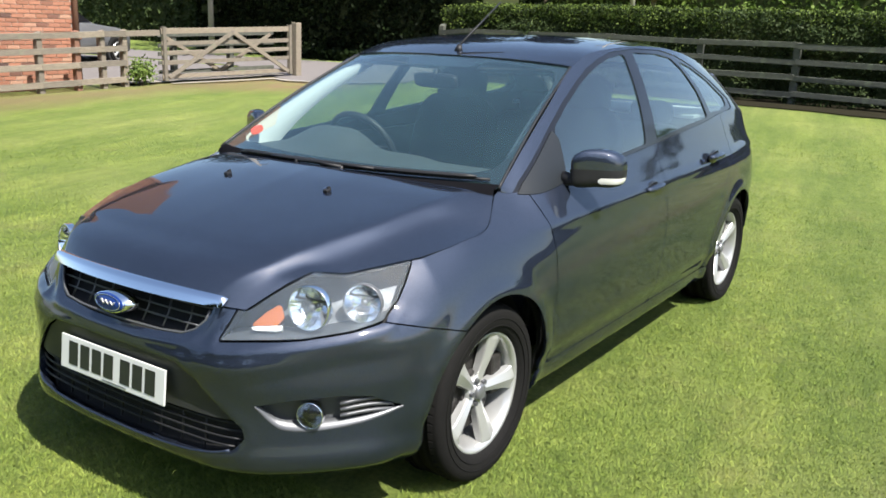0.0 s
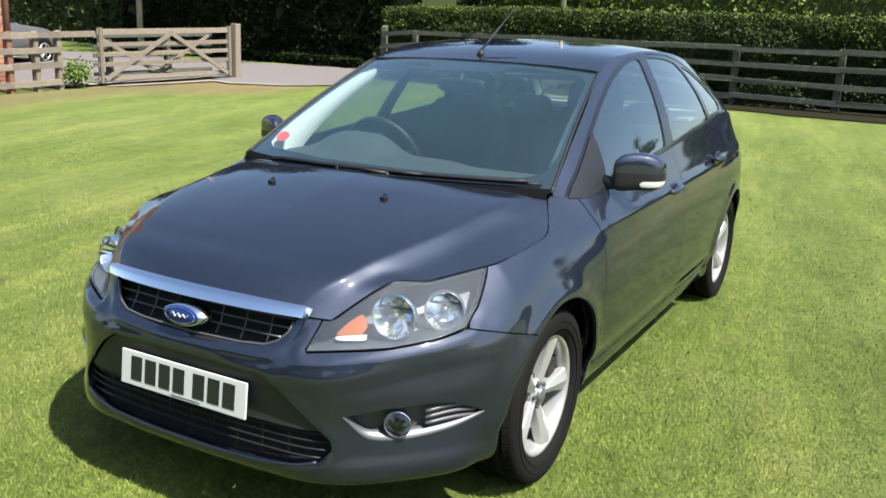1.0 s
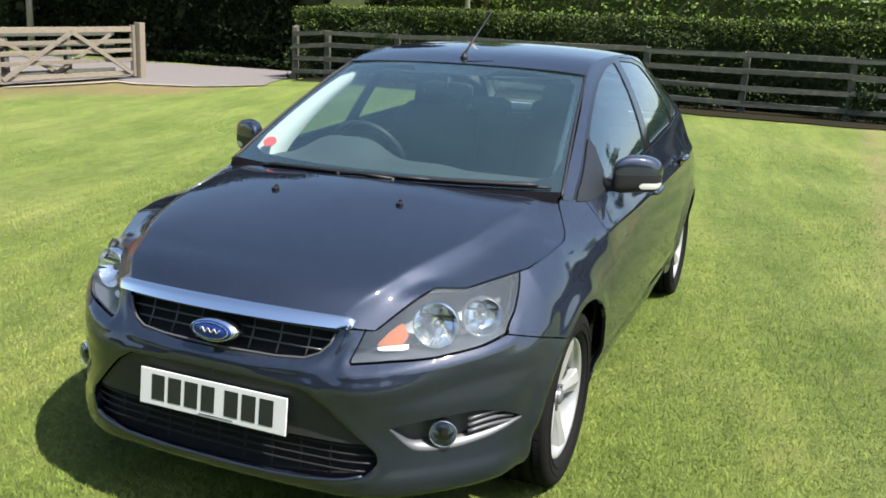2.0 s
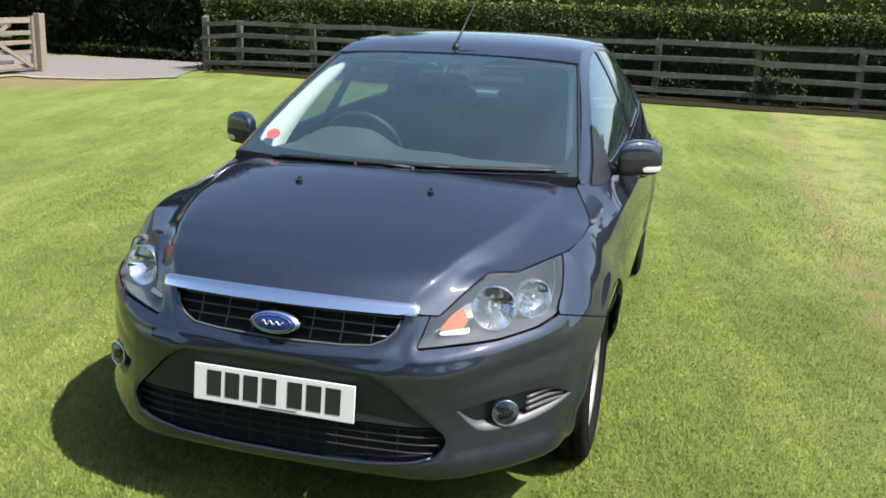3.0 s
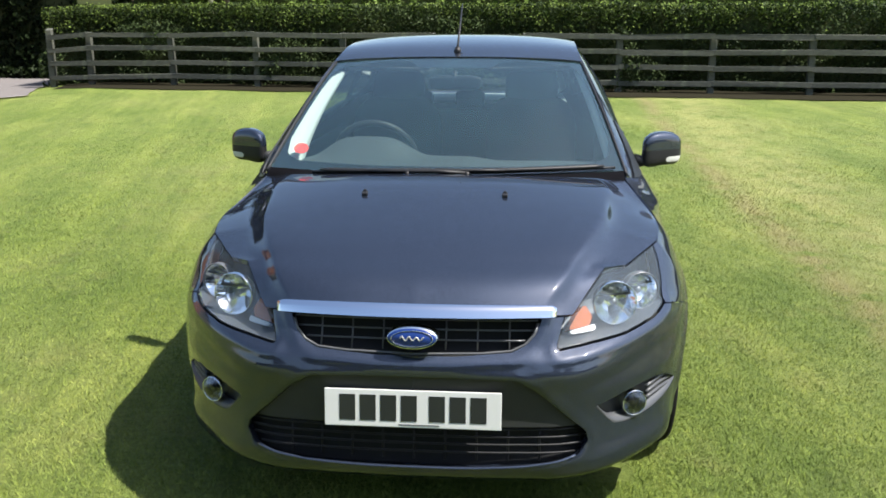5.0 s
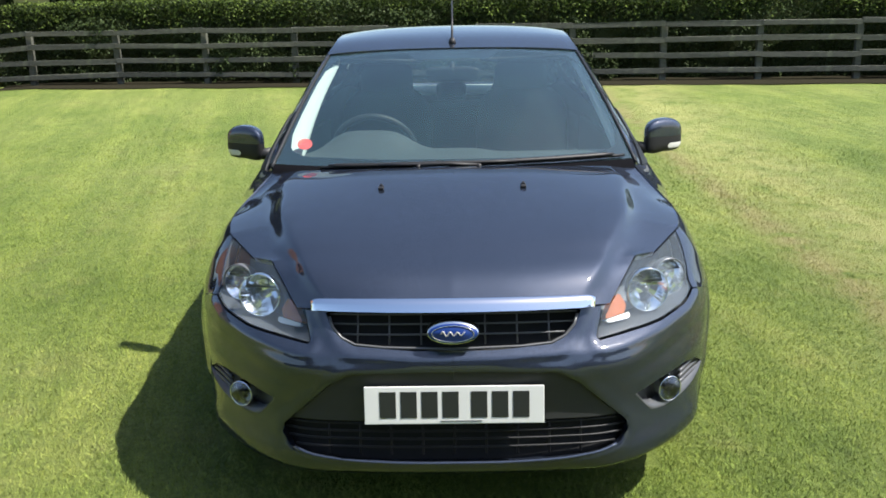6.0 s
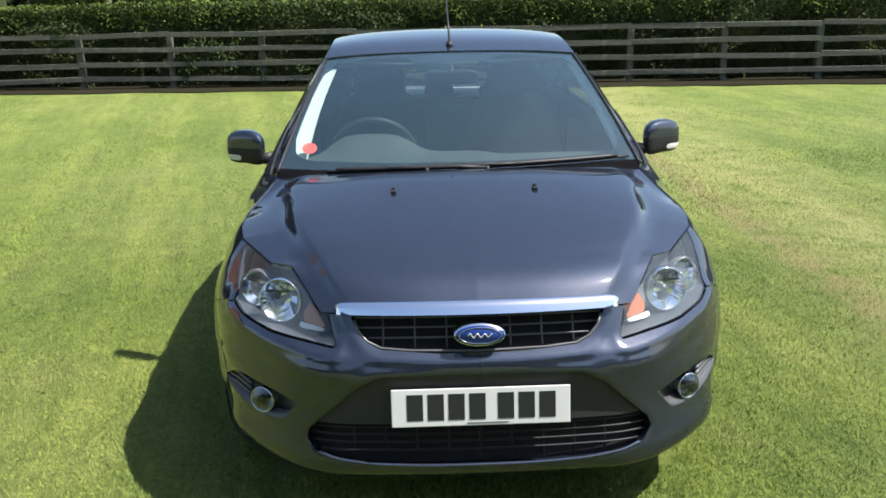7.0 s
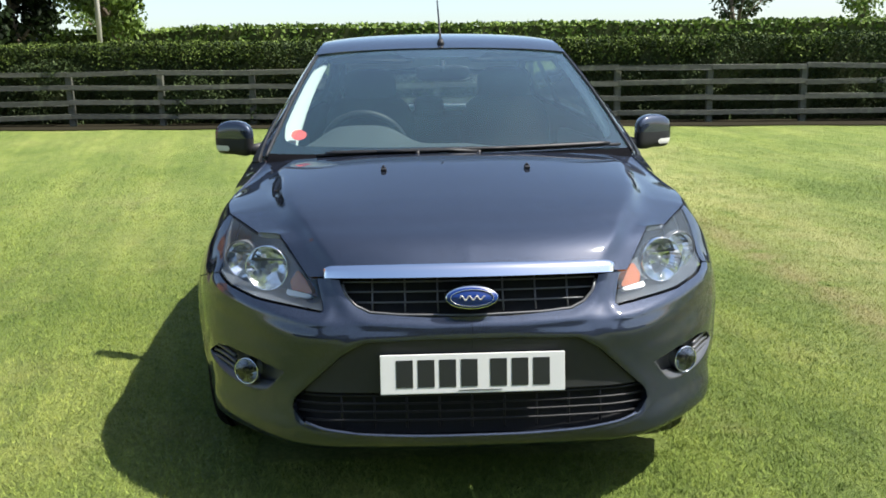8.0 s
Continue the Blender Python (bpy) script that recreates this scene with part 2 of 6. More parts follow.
def brick_material():
    m = material("red_brick", (0.4, 0.14, 0.07), 0.9)
    rnd = add(m, "ShaderNodeObjectInfo").outputs["Random"]
    isl = add(m, "ShaderNodeNewGeometry").outputs["Random Per Island"]
    both = add(m, "ShaderNodeMath")
    both.operation = "ADD"
    join(m, rnd, both.inputs[0])
    join(m, isl, both.inputs[1])
    fr = add(m, "ShaderNodeMath")
    fr.operation = "FRACT"
    join(m, both.outputs[0], fr.inputs[0])
    col = ramp(m, fr.outputs[0], (0.0, (0.0648, 0.036, 0.03024)), (0.13, (0.2448, 0.1044, 0.0612)), (0.8, (0.3312, 0.144, 0.0864)), (1.0, (0.36, 0.2088, 0.1368)))
    fine = ramp(m, noise_tex(m, 60, 6), (0.3, (0.8,) * 3), (0.7, (1.1,) * 3))
    join(m, blend(m, 1.0, col, fine, "MULTIPLY"), bsdf(m).inputs["Base Color"])
    bump(m, noise_tex(m, 90, 6), 0.5)
    return m


BRICK = brick_material()

# ---- building helpers ----
def mesh_of(name, verts, faces, mat, smooth=False):
    me = bpy.data.meshes.new(name)
    me.from_pydata([tuple(map(float, v)) for v in verts], [], [tuple(map(int, f)) for f in faces])
    if mat:
        me.materials.append(mat)
    if smooth:
        me.polygons.foreach_set("use_smooth", [True] * len(me.polygons))
    me.update()
    return me


def piece(name, verts, faces, mat, parent=None, label="", smooth=False):
    ob = new(name, mesh_of(name, verts, faces, mat, smooth))
    ob.parent = parent
    if label:
        tagged(ob, label)
    return ob


def part(name, bm, mat, parent=None, label="", smooth=False):
    """Links a bmesh as one mesh object, under a thing or under a part."""
    me = bpy.data.meshes.new(name)
    bm.to_mesh(me)
    bm.free()
    me.materials.append(mat)
    if smooth:
        me.polygons.foreach_set("use_smooth", [True] * len(me.polygons))
    ob = new(name, me)
    ob.parent = parent
    if label:
        tagged(ob, label)
    return ob


def thing(name, label, category, group="", at=(0, 0, 0), kind=""):
    ob = new(name)
    ob.empty_display_size = 0.1
    ob.location = at
    return tagged(ob, label, category, group, kind)


def box(bm, size, m=Matrix(), bevel=0.0):
    made = bmesh.ops.create_cube(bm, size=1.0, matrix=m @ Matrix.Diagonal((*size, 1)))
    if bevel:
        edges = {e for v in made["verts"] for e in v.link_edges}
        bmesh.ops.bevel(bm, geom=list(edges), offset=bevel, segments=2, affect="EDGES", profile=0.6)
    return bm


def rod(bm, a, b, r0, r1=None, sides=10):
    a, b = Vector(a), Vector(b)
    m = Matrix.Translation((a + b) / 2) @ (b - a).to_track_quat("Z", "Y").to_matrix().to_4x4()
    bmesh.ops.create_cone(bm, cap_ends=True, segments=sides, radius1=r0, radius2=r0 if r1 is None else r1, depth=(b - a).length, matrix=m)
    return bm


def tube(bm, points, radius, sides=8, closed=False, flat=1.0):
    """A round bar along points."""
    pts = [Vector([float(c) for c in p]) for p in points]
    rings = []
    side = None
    for i, p in enumerate(pts):
        if closed:
            ahead = (pts[(i + 1) % len(pts)] - pts[i - 1]).normalized()
        else:
            ahead = (pts[min(i + 1, len(pts) - 1)] - pts[max(i - 1, 0)]).normalized()
        if side is None:
            side = ahead.orthogonal().normalized()
        side = (side - ahead * side.dot(ahead)).normalized()
        up = ahead.cross(side)
        r = float(radius[i] if isinstance(radius, (list, tuple)) else radius)
        rings.append([bm.verts.new(p + r * (math.cos(k * math.tau / sides) * side + flat * math.sin(k * math.tau / sides) * up)) for k in range(sides)])
    n = len(rings)
    for i in range(n if closed else n - 1):
        a, b = rings[i], rings[(i + 1) % n]
        for k in range(sides):
            bm.faces.new((a[k], a[(k + 1) % sides], b[(k + 1) % sides], b[k]))
    if not closed:
        bm.faces.new(rings[0][::-1])
        bm.faces.new(rings[-1])
    return bm


def ground_z(x, y):
    """The lawn is level under the car and rises gently towards the fence, a little more before the hedge than at the gateway."""
    t = min(y, 60) - 4.0
    rise = 0.015 * (t + math.sqrt(t * t + 2.0)) - 0.015 * (-6 + math.sqrt(38.0))
    a, b = min(max((x + 9.6) / 2.2, 0), 1), min(max((y - 7.0) / 6.0, 0), 1)
    return rise + 0.115 * a * a * (3 - 2 * a) * b * b * (3 - 2 * b)


def ground_at(x, y):
    return Vector((x, y, ground_z(x, y)))


# ---- the ground ----
def build_ground():
    def steps(near, count, far):
        inner = np.linspace(-near, near, count)
        outer = near * (far / near) ** (np.arange(1, 9) / 8)
        return np.concatenate([-outer[::-1], inner, outer])

    xs, ys = steps(24, 97, 3000), steps(24, 97, 3000)
    verts = [(x, y, ground_z(x, y) + 0.012 * noise.noise((x * 0.7, y * 0.7, 0)) * min(1, max(0, (abs(x) + abs(y - 2) - 3) / 3))) for y in ys for x in xs]
    n = len(xs)
    faces = [(j * n + i, j * n + i + 1, (j + 1) * n + i + 1, (j + 1) * n + i) for j in range(len(ys) - 1) for i in range(n - 1)]
    g = piece("ground", verts, faces, LAWN, None, "", True)
    tagged(g, "sunlit mown lawn of patchy bright green grass", "lawn", kind="structure")


build_ground()


def build_blades(count=560000):
    """Short blades of grass over the part of the lawn next to the car, each a thin bent triangle."""
    rng = np.random.default_rng(5)
    r = 11.5 * (1 - np.sqrt(1 - rng.random(count * 2)))
    a = rng.random(count * 2) * math.tau
    x, y = r * np.cos(a) * 0.9, 0.9 + r * np.sin(a)
    keep = ~((np.abs(x) < 0.72) & (y > 0.45) & (y < 4.0)) & (y > -1.6)
    x, y = x[keep][:count], y[keep][:count]
    n = len(x)
    z = np.array([ground_z(p, q) for p, q in zip(x, y)])
    turn = rng.random(n) * math.tau
    far = np.hypot(x, y - 0.9) / 6
    tall = rng.uniform(0.008, 0.024, n)
    wide = rng.uniform(0.0011, 0.0024, n) * (1 + 0.6 * far)
    lean = rng.normal(0, 0.012, (n, 2))
    base = np.stack([x, y, z - 0.004], 1)
    side = np.stack([np.cos(turn) * wide, np.sin(turn) * wide, np.zeros(n)], 1)
    tip = base + np.stack([lean[:, 0], lean[:, 1], tall], 1)
    co = np.stack([base - side, base + side, tip], 1).reshape(-1, 3)
    me = bpy.data.meshes.new("grass")
    me.vertices.add(3 * n)
    me.vertices.foreach_set("co", co.ravel().astype(np.float32))
    me.loops.add(3 * n)
    me.loops.foreach_set("vertex_index", np.arange(3 * n, dtype=np.int32))
    me.polygons.add(n)
    me.polygons.foreach_set("loop_start", np.arange(0, 3 * n, 3, dtype=np.int32))
    me.materials.append(BLADE)
    me.update()
    me.validate()
    tagged(new("grass", me), "short bright green blades of mown grass", "grass", kind="stuff")


build_blades()


def flat_sheet(name, outline, mat, label, category, lift, wobble=0.0, step=0.5):
    """A thin sheet over the ground inside an outline, with an uneven edge."""
    pts = []
    for (x0, y0), (x1, y1) in zip(outline, outline[1:] + outline[:1]):
        k = max(1, int(math.hypot(x1 - x0, y1 - y0) / step))
        for i in range(k):
            x, y = x0 + (x1 - x0) * i / k, y0 + (y1 - y0) * i / k
            w = Vector((noise.noise((x * 1.3, y * 1.3, 3.1)), noise.noise((x * 1.3, y * 1.3, 7.7)), 0)) * wobble
            pts.append((x + w.x, y + w.y))
    bm = bmesh.new()
    f = bm.faces.new([bm.verts.new((x, y, 0)) for x, y in pts])
    bmesh.ops.triangulate(bm, faces=[f])
    bmesh.ops.subdivide_edges(bm, edges=[e for e in bm.edges if e.calc_length() > 2], cuts=3, use_grid_fill=True)
    bmesh.ops.triangulate(bm, faces=bm.faces[:])
    for v in bm.verts:
        v.co.z = ground_z(v.co.x, v.co.y) + lift
    bmesh.ops.recalc_face_normals(bm, faces=bm.faces[:])
    for f in bm.faces:
        if f.normal.z < 0:
            f.normal_flip()
    ob = part(name, bm, mat, None, "", True)
    return tagged(ob, label, category, kind="structure")


flat_sheet("road", [(-45, 13.9), (-14.2, 13.7), (-12.7, 12.6), (-11.2, 12.05), (-10.5, 11.8), (-9.3, 12.05), (-8.1, 12.35), (-8.75, 13.9), (-9.1, 15.5), (-9.5, 17.1), (-12, 16.3), (-20, 15.7), (-45, 16.5)], TARMAC, "sunlit grey tarmac lane beyond the gateway", "road", 0.018, 0.08)
flat_sheet("kerb", [(-11.78, 9.7), (-11.64, 9.68), (-11.02, 11.72), (-10.5, 11.62), (-9.3, 11.9), (-8.05, 12.22), (-8.08, 12.34), (-9.32, 12.03), (-10.5, 11.76), (-11.08, 11.9), (-11.2, 11.8)], CONCRETE, "low pale concrete edging between lawn and lane", "kerb", 0.026, 0.05)
flat_sheet("yard", [(-40, 13.2), (-14, 13.4), (-12.75, 12.5), (-12.9, 9.0), (-16, 8.6), (-40, 8.6)], TARMAC, "pale tarmac drive behind the timber fence", "drive", 0.025, 0.1)

flat_sheet("pavement", [(-12.05, 8.9), (-11.45, 12.5), (-12.35, 12.75), (-13.3, 9.0)], CONCRETE, "pale concrete apron behind the gate", "pavement", 0.045, 0.06)


# earth strip whose dark colour also holds the shadow under hedge and rails
SHADED_EARTH = speckled("shaded_foot_earth", (0.009, 0.00855, 0.00495), (0.02475, 0.0216, 0.0126), 5, 0.95, 0.6, specular_ior_level=0.05)
flat_sheet("verge", [(-8.2, 13.45), (-6.5, 13.25), (0.4, 12.55), (9.5, 11.65), (21, 10.5), (21, 12.2), (9.5, 13.0), (0.4, 14.0), (-8.6, 14.9)], SHADED_EARTH, "bare earth and litter along the hedge foot, darkened as hedge shadow", "verge", 0.016, 0.14)


# ---- fence, gate ----
def beam(name, a, b, wide, thick, mat, parent, rng, label=""):
    """A sawn rail between two points, slightly twisted, with worn edges."""
    a, b = Vector(a), Vector(b)
    mid = (a + b) / 2
    d = b - a
    ob_m = Matrix.Translation(mid) @ d.to_track_quat("X", "Z").to_matrix().to_4x4()
    bm = bmesh.new()
    box(bm, (d.length, thick, wide), Matrix(), min(wide, thick) * 0.12)
    for v in bm.verts:
        v.co.z += rng.uniform(-1, 1) * 0.004
        v.co.y += rng.uniform(-1, 1) * 0.003
    ob = part(name, bm, mat, parent, label)
    ob.matrix_local = (parent.matrix_world.inverted() if parent else Matrix()) @ ob_m
    return ob


def upright(name, foot, tall, w, d, mat, parent, rng, label="", sloped=True):
    bm = bmesh.new()
    box(bm, (w, d, tall + 0.2), pose(0, 0, (tall - 0.2) / 2), 0.012)
    for v in bm.verts:
        if v.co.z > tall - 0.05 and sloped:
            v.co.z += v.co.y * 0.35
        v.co.x += rng.uniform(-1, 1) * 0.004
    ob = part(name, bm, mat, parent, label)
    ob.location = Vector(foot) - (parent.location if parent else Vector())
    ob.rotation_euler = (radians(rng.uniform(-1.2, 1.2)), radians(rng.uniform(-1.2, 1.2)), radians(rng.uniform(-3, 3)))
    return ob


FENCE_Y = 13.33


def fence_y(x):
    return FENCE_Y - 0.099 * x


def build_fence():
    rng = random.Random(3)
    f = thing("fence", "weathered grey timber post and rail fence before the hedge", "fence", at=(0, FENCE_Y, 0.4))
    bpy.context.view_layer.update()
    xs = [-7.75, -6.09, -4.46, -2.84, -1.22, 0.38, 1.96] + [3.47 + 1.555 * i for i in range(15)]
    feet = [(x, fence_y(x)) for x in [-8.55] + xs]
    for i, (x, y) in enumerate(feet):
        if i == 0:
            upright("corner_post", ground_at(x, y), 1.08, 0.11, 0.11, SHADED_TIMBER, f, rng, "thick square corner post")
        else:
            upright("post", ground_at(x, y), 0.955 + rng.uniform(-0.03, 0.03), 0.105, 0.10, SHADED_TIMBER, f, rng)
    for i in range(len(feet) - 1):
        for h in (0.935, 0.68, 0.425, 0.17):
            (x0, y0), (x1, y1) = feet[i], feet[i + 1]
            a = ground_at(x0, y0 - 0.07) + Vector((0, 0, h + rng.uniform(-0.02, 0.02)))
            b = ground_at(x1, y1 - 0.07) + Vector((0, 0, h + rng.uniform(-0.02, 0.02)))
            beam("rail", a, b, 0.085, 0.04, SHADED_TIMBER, f, rng)


build_fence()

GATE_A, GATE_B = Vector((-11.30, 12.62, 0)), Vector((-11.89, 9.66, 0))


def build_gate():
    rng = random.Random(8)
    za, zb = ground_z(*GATE_A.xy), ground_z(*GATE_B.xy)
    a0, b0 = GATE_A + Vector((0, 0, za + 0.02)), GATE_B + Vector((0, 0, zb + 0.02))
    g = thing("gate", "weathered five-bar timber field gate with diagonal braces", "gate", at=(a0 + b0) / 2)
    bpy.context.view_layer.update()
    along = (a0 - b0).normalized()
    front = along.cross(Vector((0, 0, 1))) * 0.045
    if front.x < 0:
        front = -front
    up = Vector((0, 0, 1))
    for k, at in (("heel", a0 - along * 0.10), ("head", b0 + along * 0.06)):
        beam(k + "_stile", at + up * 0.04, at + up * 1.05, 0.085, 0.07, TIMBER, g, rng)
    for h in (0.97, 0.74, 0.56, 0.38, 0.12):
        beam("bar", b0 + up * h, a0 + up * h - along * 0.1, 0.075 if h < 0.9 else 0.10, 0.03, TIMBER, g, rng)
    top = b0 + along * (0.51 * (a0 - b0).length) + up * 0.93
    beam("brace", b0 + along * 0.12 + up * 0.10 + front, top + front, 0.08, 0.03, TIMBER, g, rng)
    beam("brace", a0 - along * 0.16 + up * 0.10 + front, top + front, 0.08, 0.03, TIMBER, g, rng)
    # its hanging post and shutting post stand in the ground
    for foot, tall, w in ((GATE_A + Vector((0.02, 0.06, za)), 1.12, 0.15),):
        p = upright("gate_post", foot, tall, w, w, TIMBER, None, rng, "", False)
        tagged(p, "square weathered timber gate post set in the ground", "post", "gate posts")


build_gate()


def build_back_gate():
    """A second field gate, swung open, that leans its length along the drive behind the first."""
    rng = random.Random(18)
    a0, b0 = ground_at(-11.78, 12.5) + Vector((0, 0, 0.03)), ground_at(-12.36, 9.95) + Vector((0, 0, 0.03))
    g = thing("gate", "darker grey timber gate with two posts standing behind the first", "gate", at=(a0 + b0) / 2)
    bpy.context.view_layer.update()
    along, up = (a0 - b0).normalized(), Vector((0, 0, 1))
    for h in (0.86, 0.66, 0.50, 0.33, 0.15):
        beam("bar", b0 + up * h, a0 + up * h, 0.07, 0.03, SHADED_TIMBER, g, rng)
    mid = (a0 + b0) / 2
    shift = Vector((0.045, -0.01, 0))
    for end in (a0 - along * 0.1, b0 + along * 0.1):
        beam("brace", end + up * 0.84 + shift, mid + up * 0.14 + shift, 0.07, 0.03, TIMBER, g, rng)
    for k in (0.14, 0.62):
        upright("post", b0 + along * (k * (a0 - b0).length) + Vector((-0.06, 0, 0)), 0.98, 0.12, 0.10, SHADED_TIMBER, g, rng)


build_back_gate()


def build_side_fence():
    rng = random.Random(12)
    f = thing("fence", "weathered timber rail fence in front of the brick house", "fence", at=(-12.0, 8.0, 0.15))
    bpy.context.view_layer.update()
    feet = [(-11.90, 9.62), (-11.95, 8.90), (-11.96, 8.46), (-11.98, 7.95), (-12.0, 7.25), (-12.1, 5.6), (-12.2, 3.9)]
    for x, y in feet[1:]:
        upright("post", ground_at(x - 0.06, y), 1.02, 0.12, 0.10, POST_STEEL if y == 7.95 else TIMBER, f, rng)
    for (x0, y0), (x1, y1) in zip(feet, feet[1:]):
        for h in (0.96, 0.70, 0.44, 0.14) if y0 < 9 else (0.96,):
            beam("rail", ground_at(x0 + 0.02, y0) + Vector((0, 0, h)), ground_at(x1 + 0.02, y1) + Vector((0, 0, h)), 0.10, 0.035, TIMBER, f, rng)


build_side_fence()


# ---- hedges and trees ----
def leaf_cloud(name, centres, size, mat, rng, parent=None, label="", spread=None):
    """Many small folded leaves round the given centres."""
    n = len(centres)
    c = np.asarray(centres)
    u = rng.normal(size=(n, 3))
    u /= np.linalg.norm(u, axis=1)[:, None]
    w = rng.normal(size=(n, 3))
    w -= u * (u * w).sum(1)[:, None]
    w /= np.linalg.norm(w, axis=1)[:, None]
    s = size * rng.uniform(0.6, 1.3, n)[:, None]
    co = np.stack([c - u * s, c + w * s * 0.55, c + u * s, c - w * s * 0.55], 1).reshape(-1, 3)
    me = bpy.data.meshes.new(name)
    me.vertices.add(4 * n)
    me.vertices.foreach_set("co", co.ravel().astype(np.float32))
    me.loops.add(4 * n)
    me.loops.foreach_set("vertex_index", np.arange(4 * n, dtype=np.int32))
    me.polygons.add(n)
    me.polygons.foreach_set("loop_start", np.arange(0, 4 * n, 4, dtype=np.int32))
    me.materials.append(mat)
    me.update()
    me.validate()
    ob = new(name, me)
    ob.parent = parent
    if label:
        tagged(ob, label)
    return ob


def hedge(label, x0, x1, y_at, deep, tall, count, leaf, mat, seed, base=0.0, overhang=0.0, shoots=0):
    """A clipped hedge: a dark core with leaves on front, top and back, in tufts."""
    rng = np.random.default_rng(seed)
    t = thing("hedge", label, "hedge", at=((x0 + x1) / 2, y_at((x0 + x1) / 2) + deep / 2, ground_z(0, y_at(0))), kind="stuff")
    n = max(8, int((x1 - x0) / 0.6))
    verts, faces = [], []
    for i in range(n + 1):
        x = x0 + (x1 - x0) * i / n
        y = y_at(x)
        g = ground_z(x, y)
        top = tall + 0.05 * noise.noise((x * 0.8, seed, 0)) - 0.14
        verts += [(x, y + 0.16, g - 0.1), (x, y + 0.16, g + top), (x, y + deep - 0.16, g + top), (x, y + deep - 0.16, g - 0.1)]
        if i:
            k = 4 * i
            faces += [(k - 4, k, k + 1, k - 3), (k - 3, k + 1, k + 2, k - 2), (k - 2, k + 2, k + 3, k - 1)]
    faces += [(0, 1, 2, 3), (4 * n + 3, 4 * n + 2, 4 * n + 1, 4 * n)]
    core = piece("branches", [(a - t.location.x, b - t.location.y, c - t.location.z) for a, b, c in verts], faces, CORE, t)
    x = rng.uniform(x0, x1, count)
    which = rng.random(count)
    y = np.empty(count)
    z = np.empty(count)
    for i in range(count):
        yy = y_at(x[i])
        g = ground_z(x[i], yy)
        tuft = noise.noise((x[i] * 1.7, which[i] * 3, seed)) * 0.10 + noise.noise((x[i] * 5.1, which[i] * 9, seed + 4)) * 0.06
        top = tall + 0.05 * noise.noise((x[i] * 0.8, seed, 0))
        if which[i] < 0.62:
            h = which[i] / 0.62 * top
            y[i] = yy + 0.08 - 0.9 * noise.noise((x[i] * 2.1, h * 2.1, seed)) * 0.14 + abs(rng.normal(0, 0.05))
            y[i] -= overhang * min(0.5, 2.2 * max(0.0, noise.noise((x[i] * 0.7, h * 1.2, seed + 7.3)) - 0.10))
            z[i] = g + base + h * (1 - base / top)
        else:
            y[i] = yy + rng.uniform(0, deep)
            z[i] = g + top + tuft - abs(rng.normal(0, 0.05))
    leaves = leaf_cloud("leaves", np.stack([x, y, z], 1) - np.array(t.location), leaf, mat, rng, t)
    if shoots:
        # pale young growth along the clipped top, thinning out down the face
        sx = rng.uniform(x0, x1, shoots)
        sy, sz = np.empty(shoots), np.empty(shoots)
        for i in range(shoots):
            yy = y_at(sx[i])
            top = ground_z(sx[i], yy) + tall + 0.05 * noise.noise((sx[i] * 0.8, seed, 0))
            if i % 5 < 3:
                sy[i] = yy + rng.uniform(-0.03, deep)
                sz[i] = top + rng.uniform(-0.03, 0.05) + 0.05 * noise.noise((sx[i] * 4.0, sy[i] * 4.0, seed))
            else:
                down = abs(rng.normal(0, 0.22))
                sy[i] = yy + 0.03 - 0.126 * noise.noise((sx[i] * 2.1, (tall - down) * 2.1, seed)) - 0.02
                sz[i] = top - down
        leaf_cloud("young_shoots", np.stack([sx, sy, sz], 1) - np.array(t.location), leaf * 0.9, SHOOT_LEAF, rng, t, "pale green young growth on the clipped top")
    return t


hedge("dense clipped dark green field hedge behind the fence", -8.8, 16, lambda x: fence_y(x) + 0.28, 1.5, 1.43, 110000, 0.029, HEDGE_LEAF, 2, 0.0, 0.85, 26000)
hedge("long lighter green hedge across the next field", -30, 60, lambda x: 30.0, 2.0, 2.1, 30000, 0.10, PALE_LEAF, 4)
# one hedge in two colours: shade painted into the near part, lit leaves beyond
hedge("tall overgrown hedge beyond the lane, shade put into its leaf colour", -21, -9.3, lambda x: 16.75 + 0.12 * (-9 - x), 2.0, 2.5, 24000, 0.07, SHADED_LEAF, 6)
hedge("tall sunlit green hedge farther along the lane", -46, -21, lambda x: 17.2 + 0.12 * (-9 - x), 2.0, 2.7, 22000, 0.08, HEDGE_LEAF, 9)


# dark leaf strip added in place of the shade on the far verge
hedge("low dark leaf strip standing in for shaded grass beyond the lane", -20, -9.4, lambda x: 16.15 + 0.1 * (-9 - x), 0.9, 0.24, 9000, 0.06, SHADED_LEAF, 15)

# unseen hedge across the garden behind the camera, added to darken the bumper's reflections
hedge("tall dark unseen hedge across the garden, added for reflections", -26, 30, lambda x: -15.0 + 0.04 * x, 2.2, 3.4, 16000, 0.13, HEDGE_LEAF, 14)


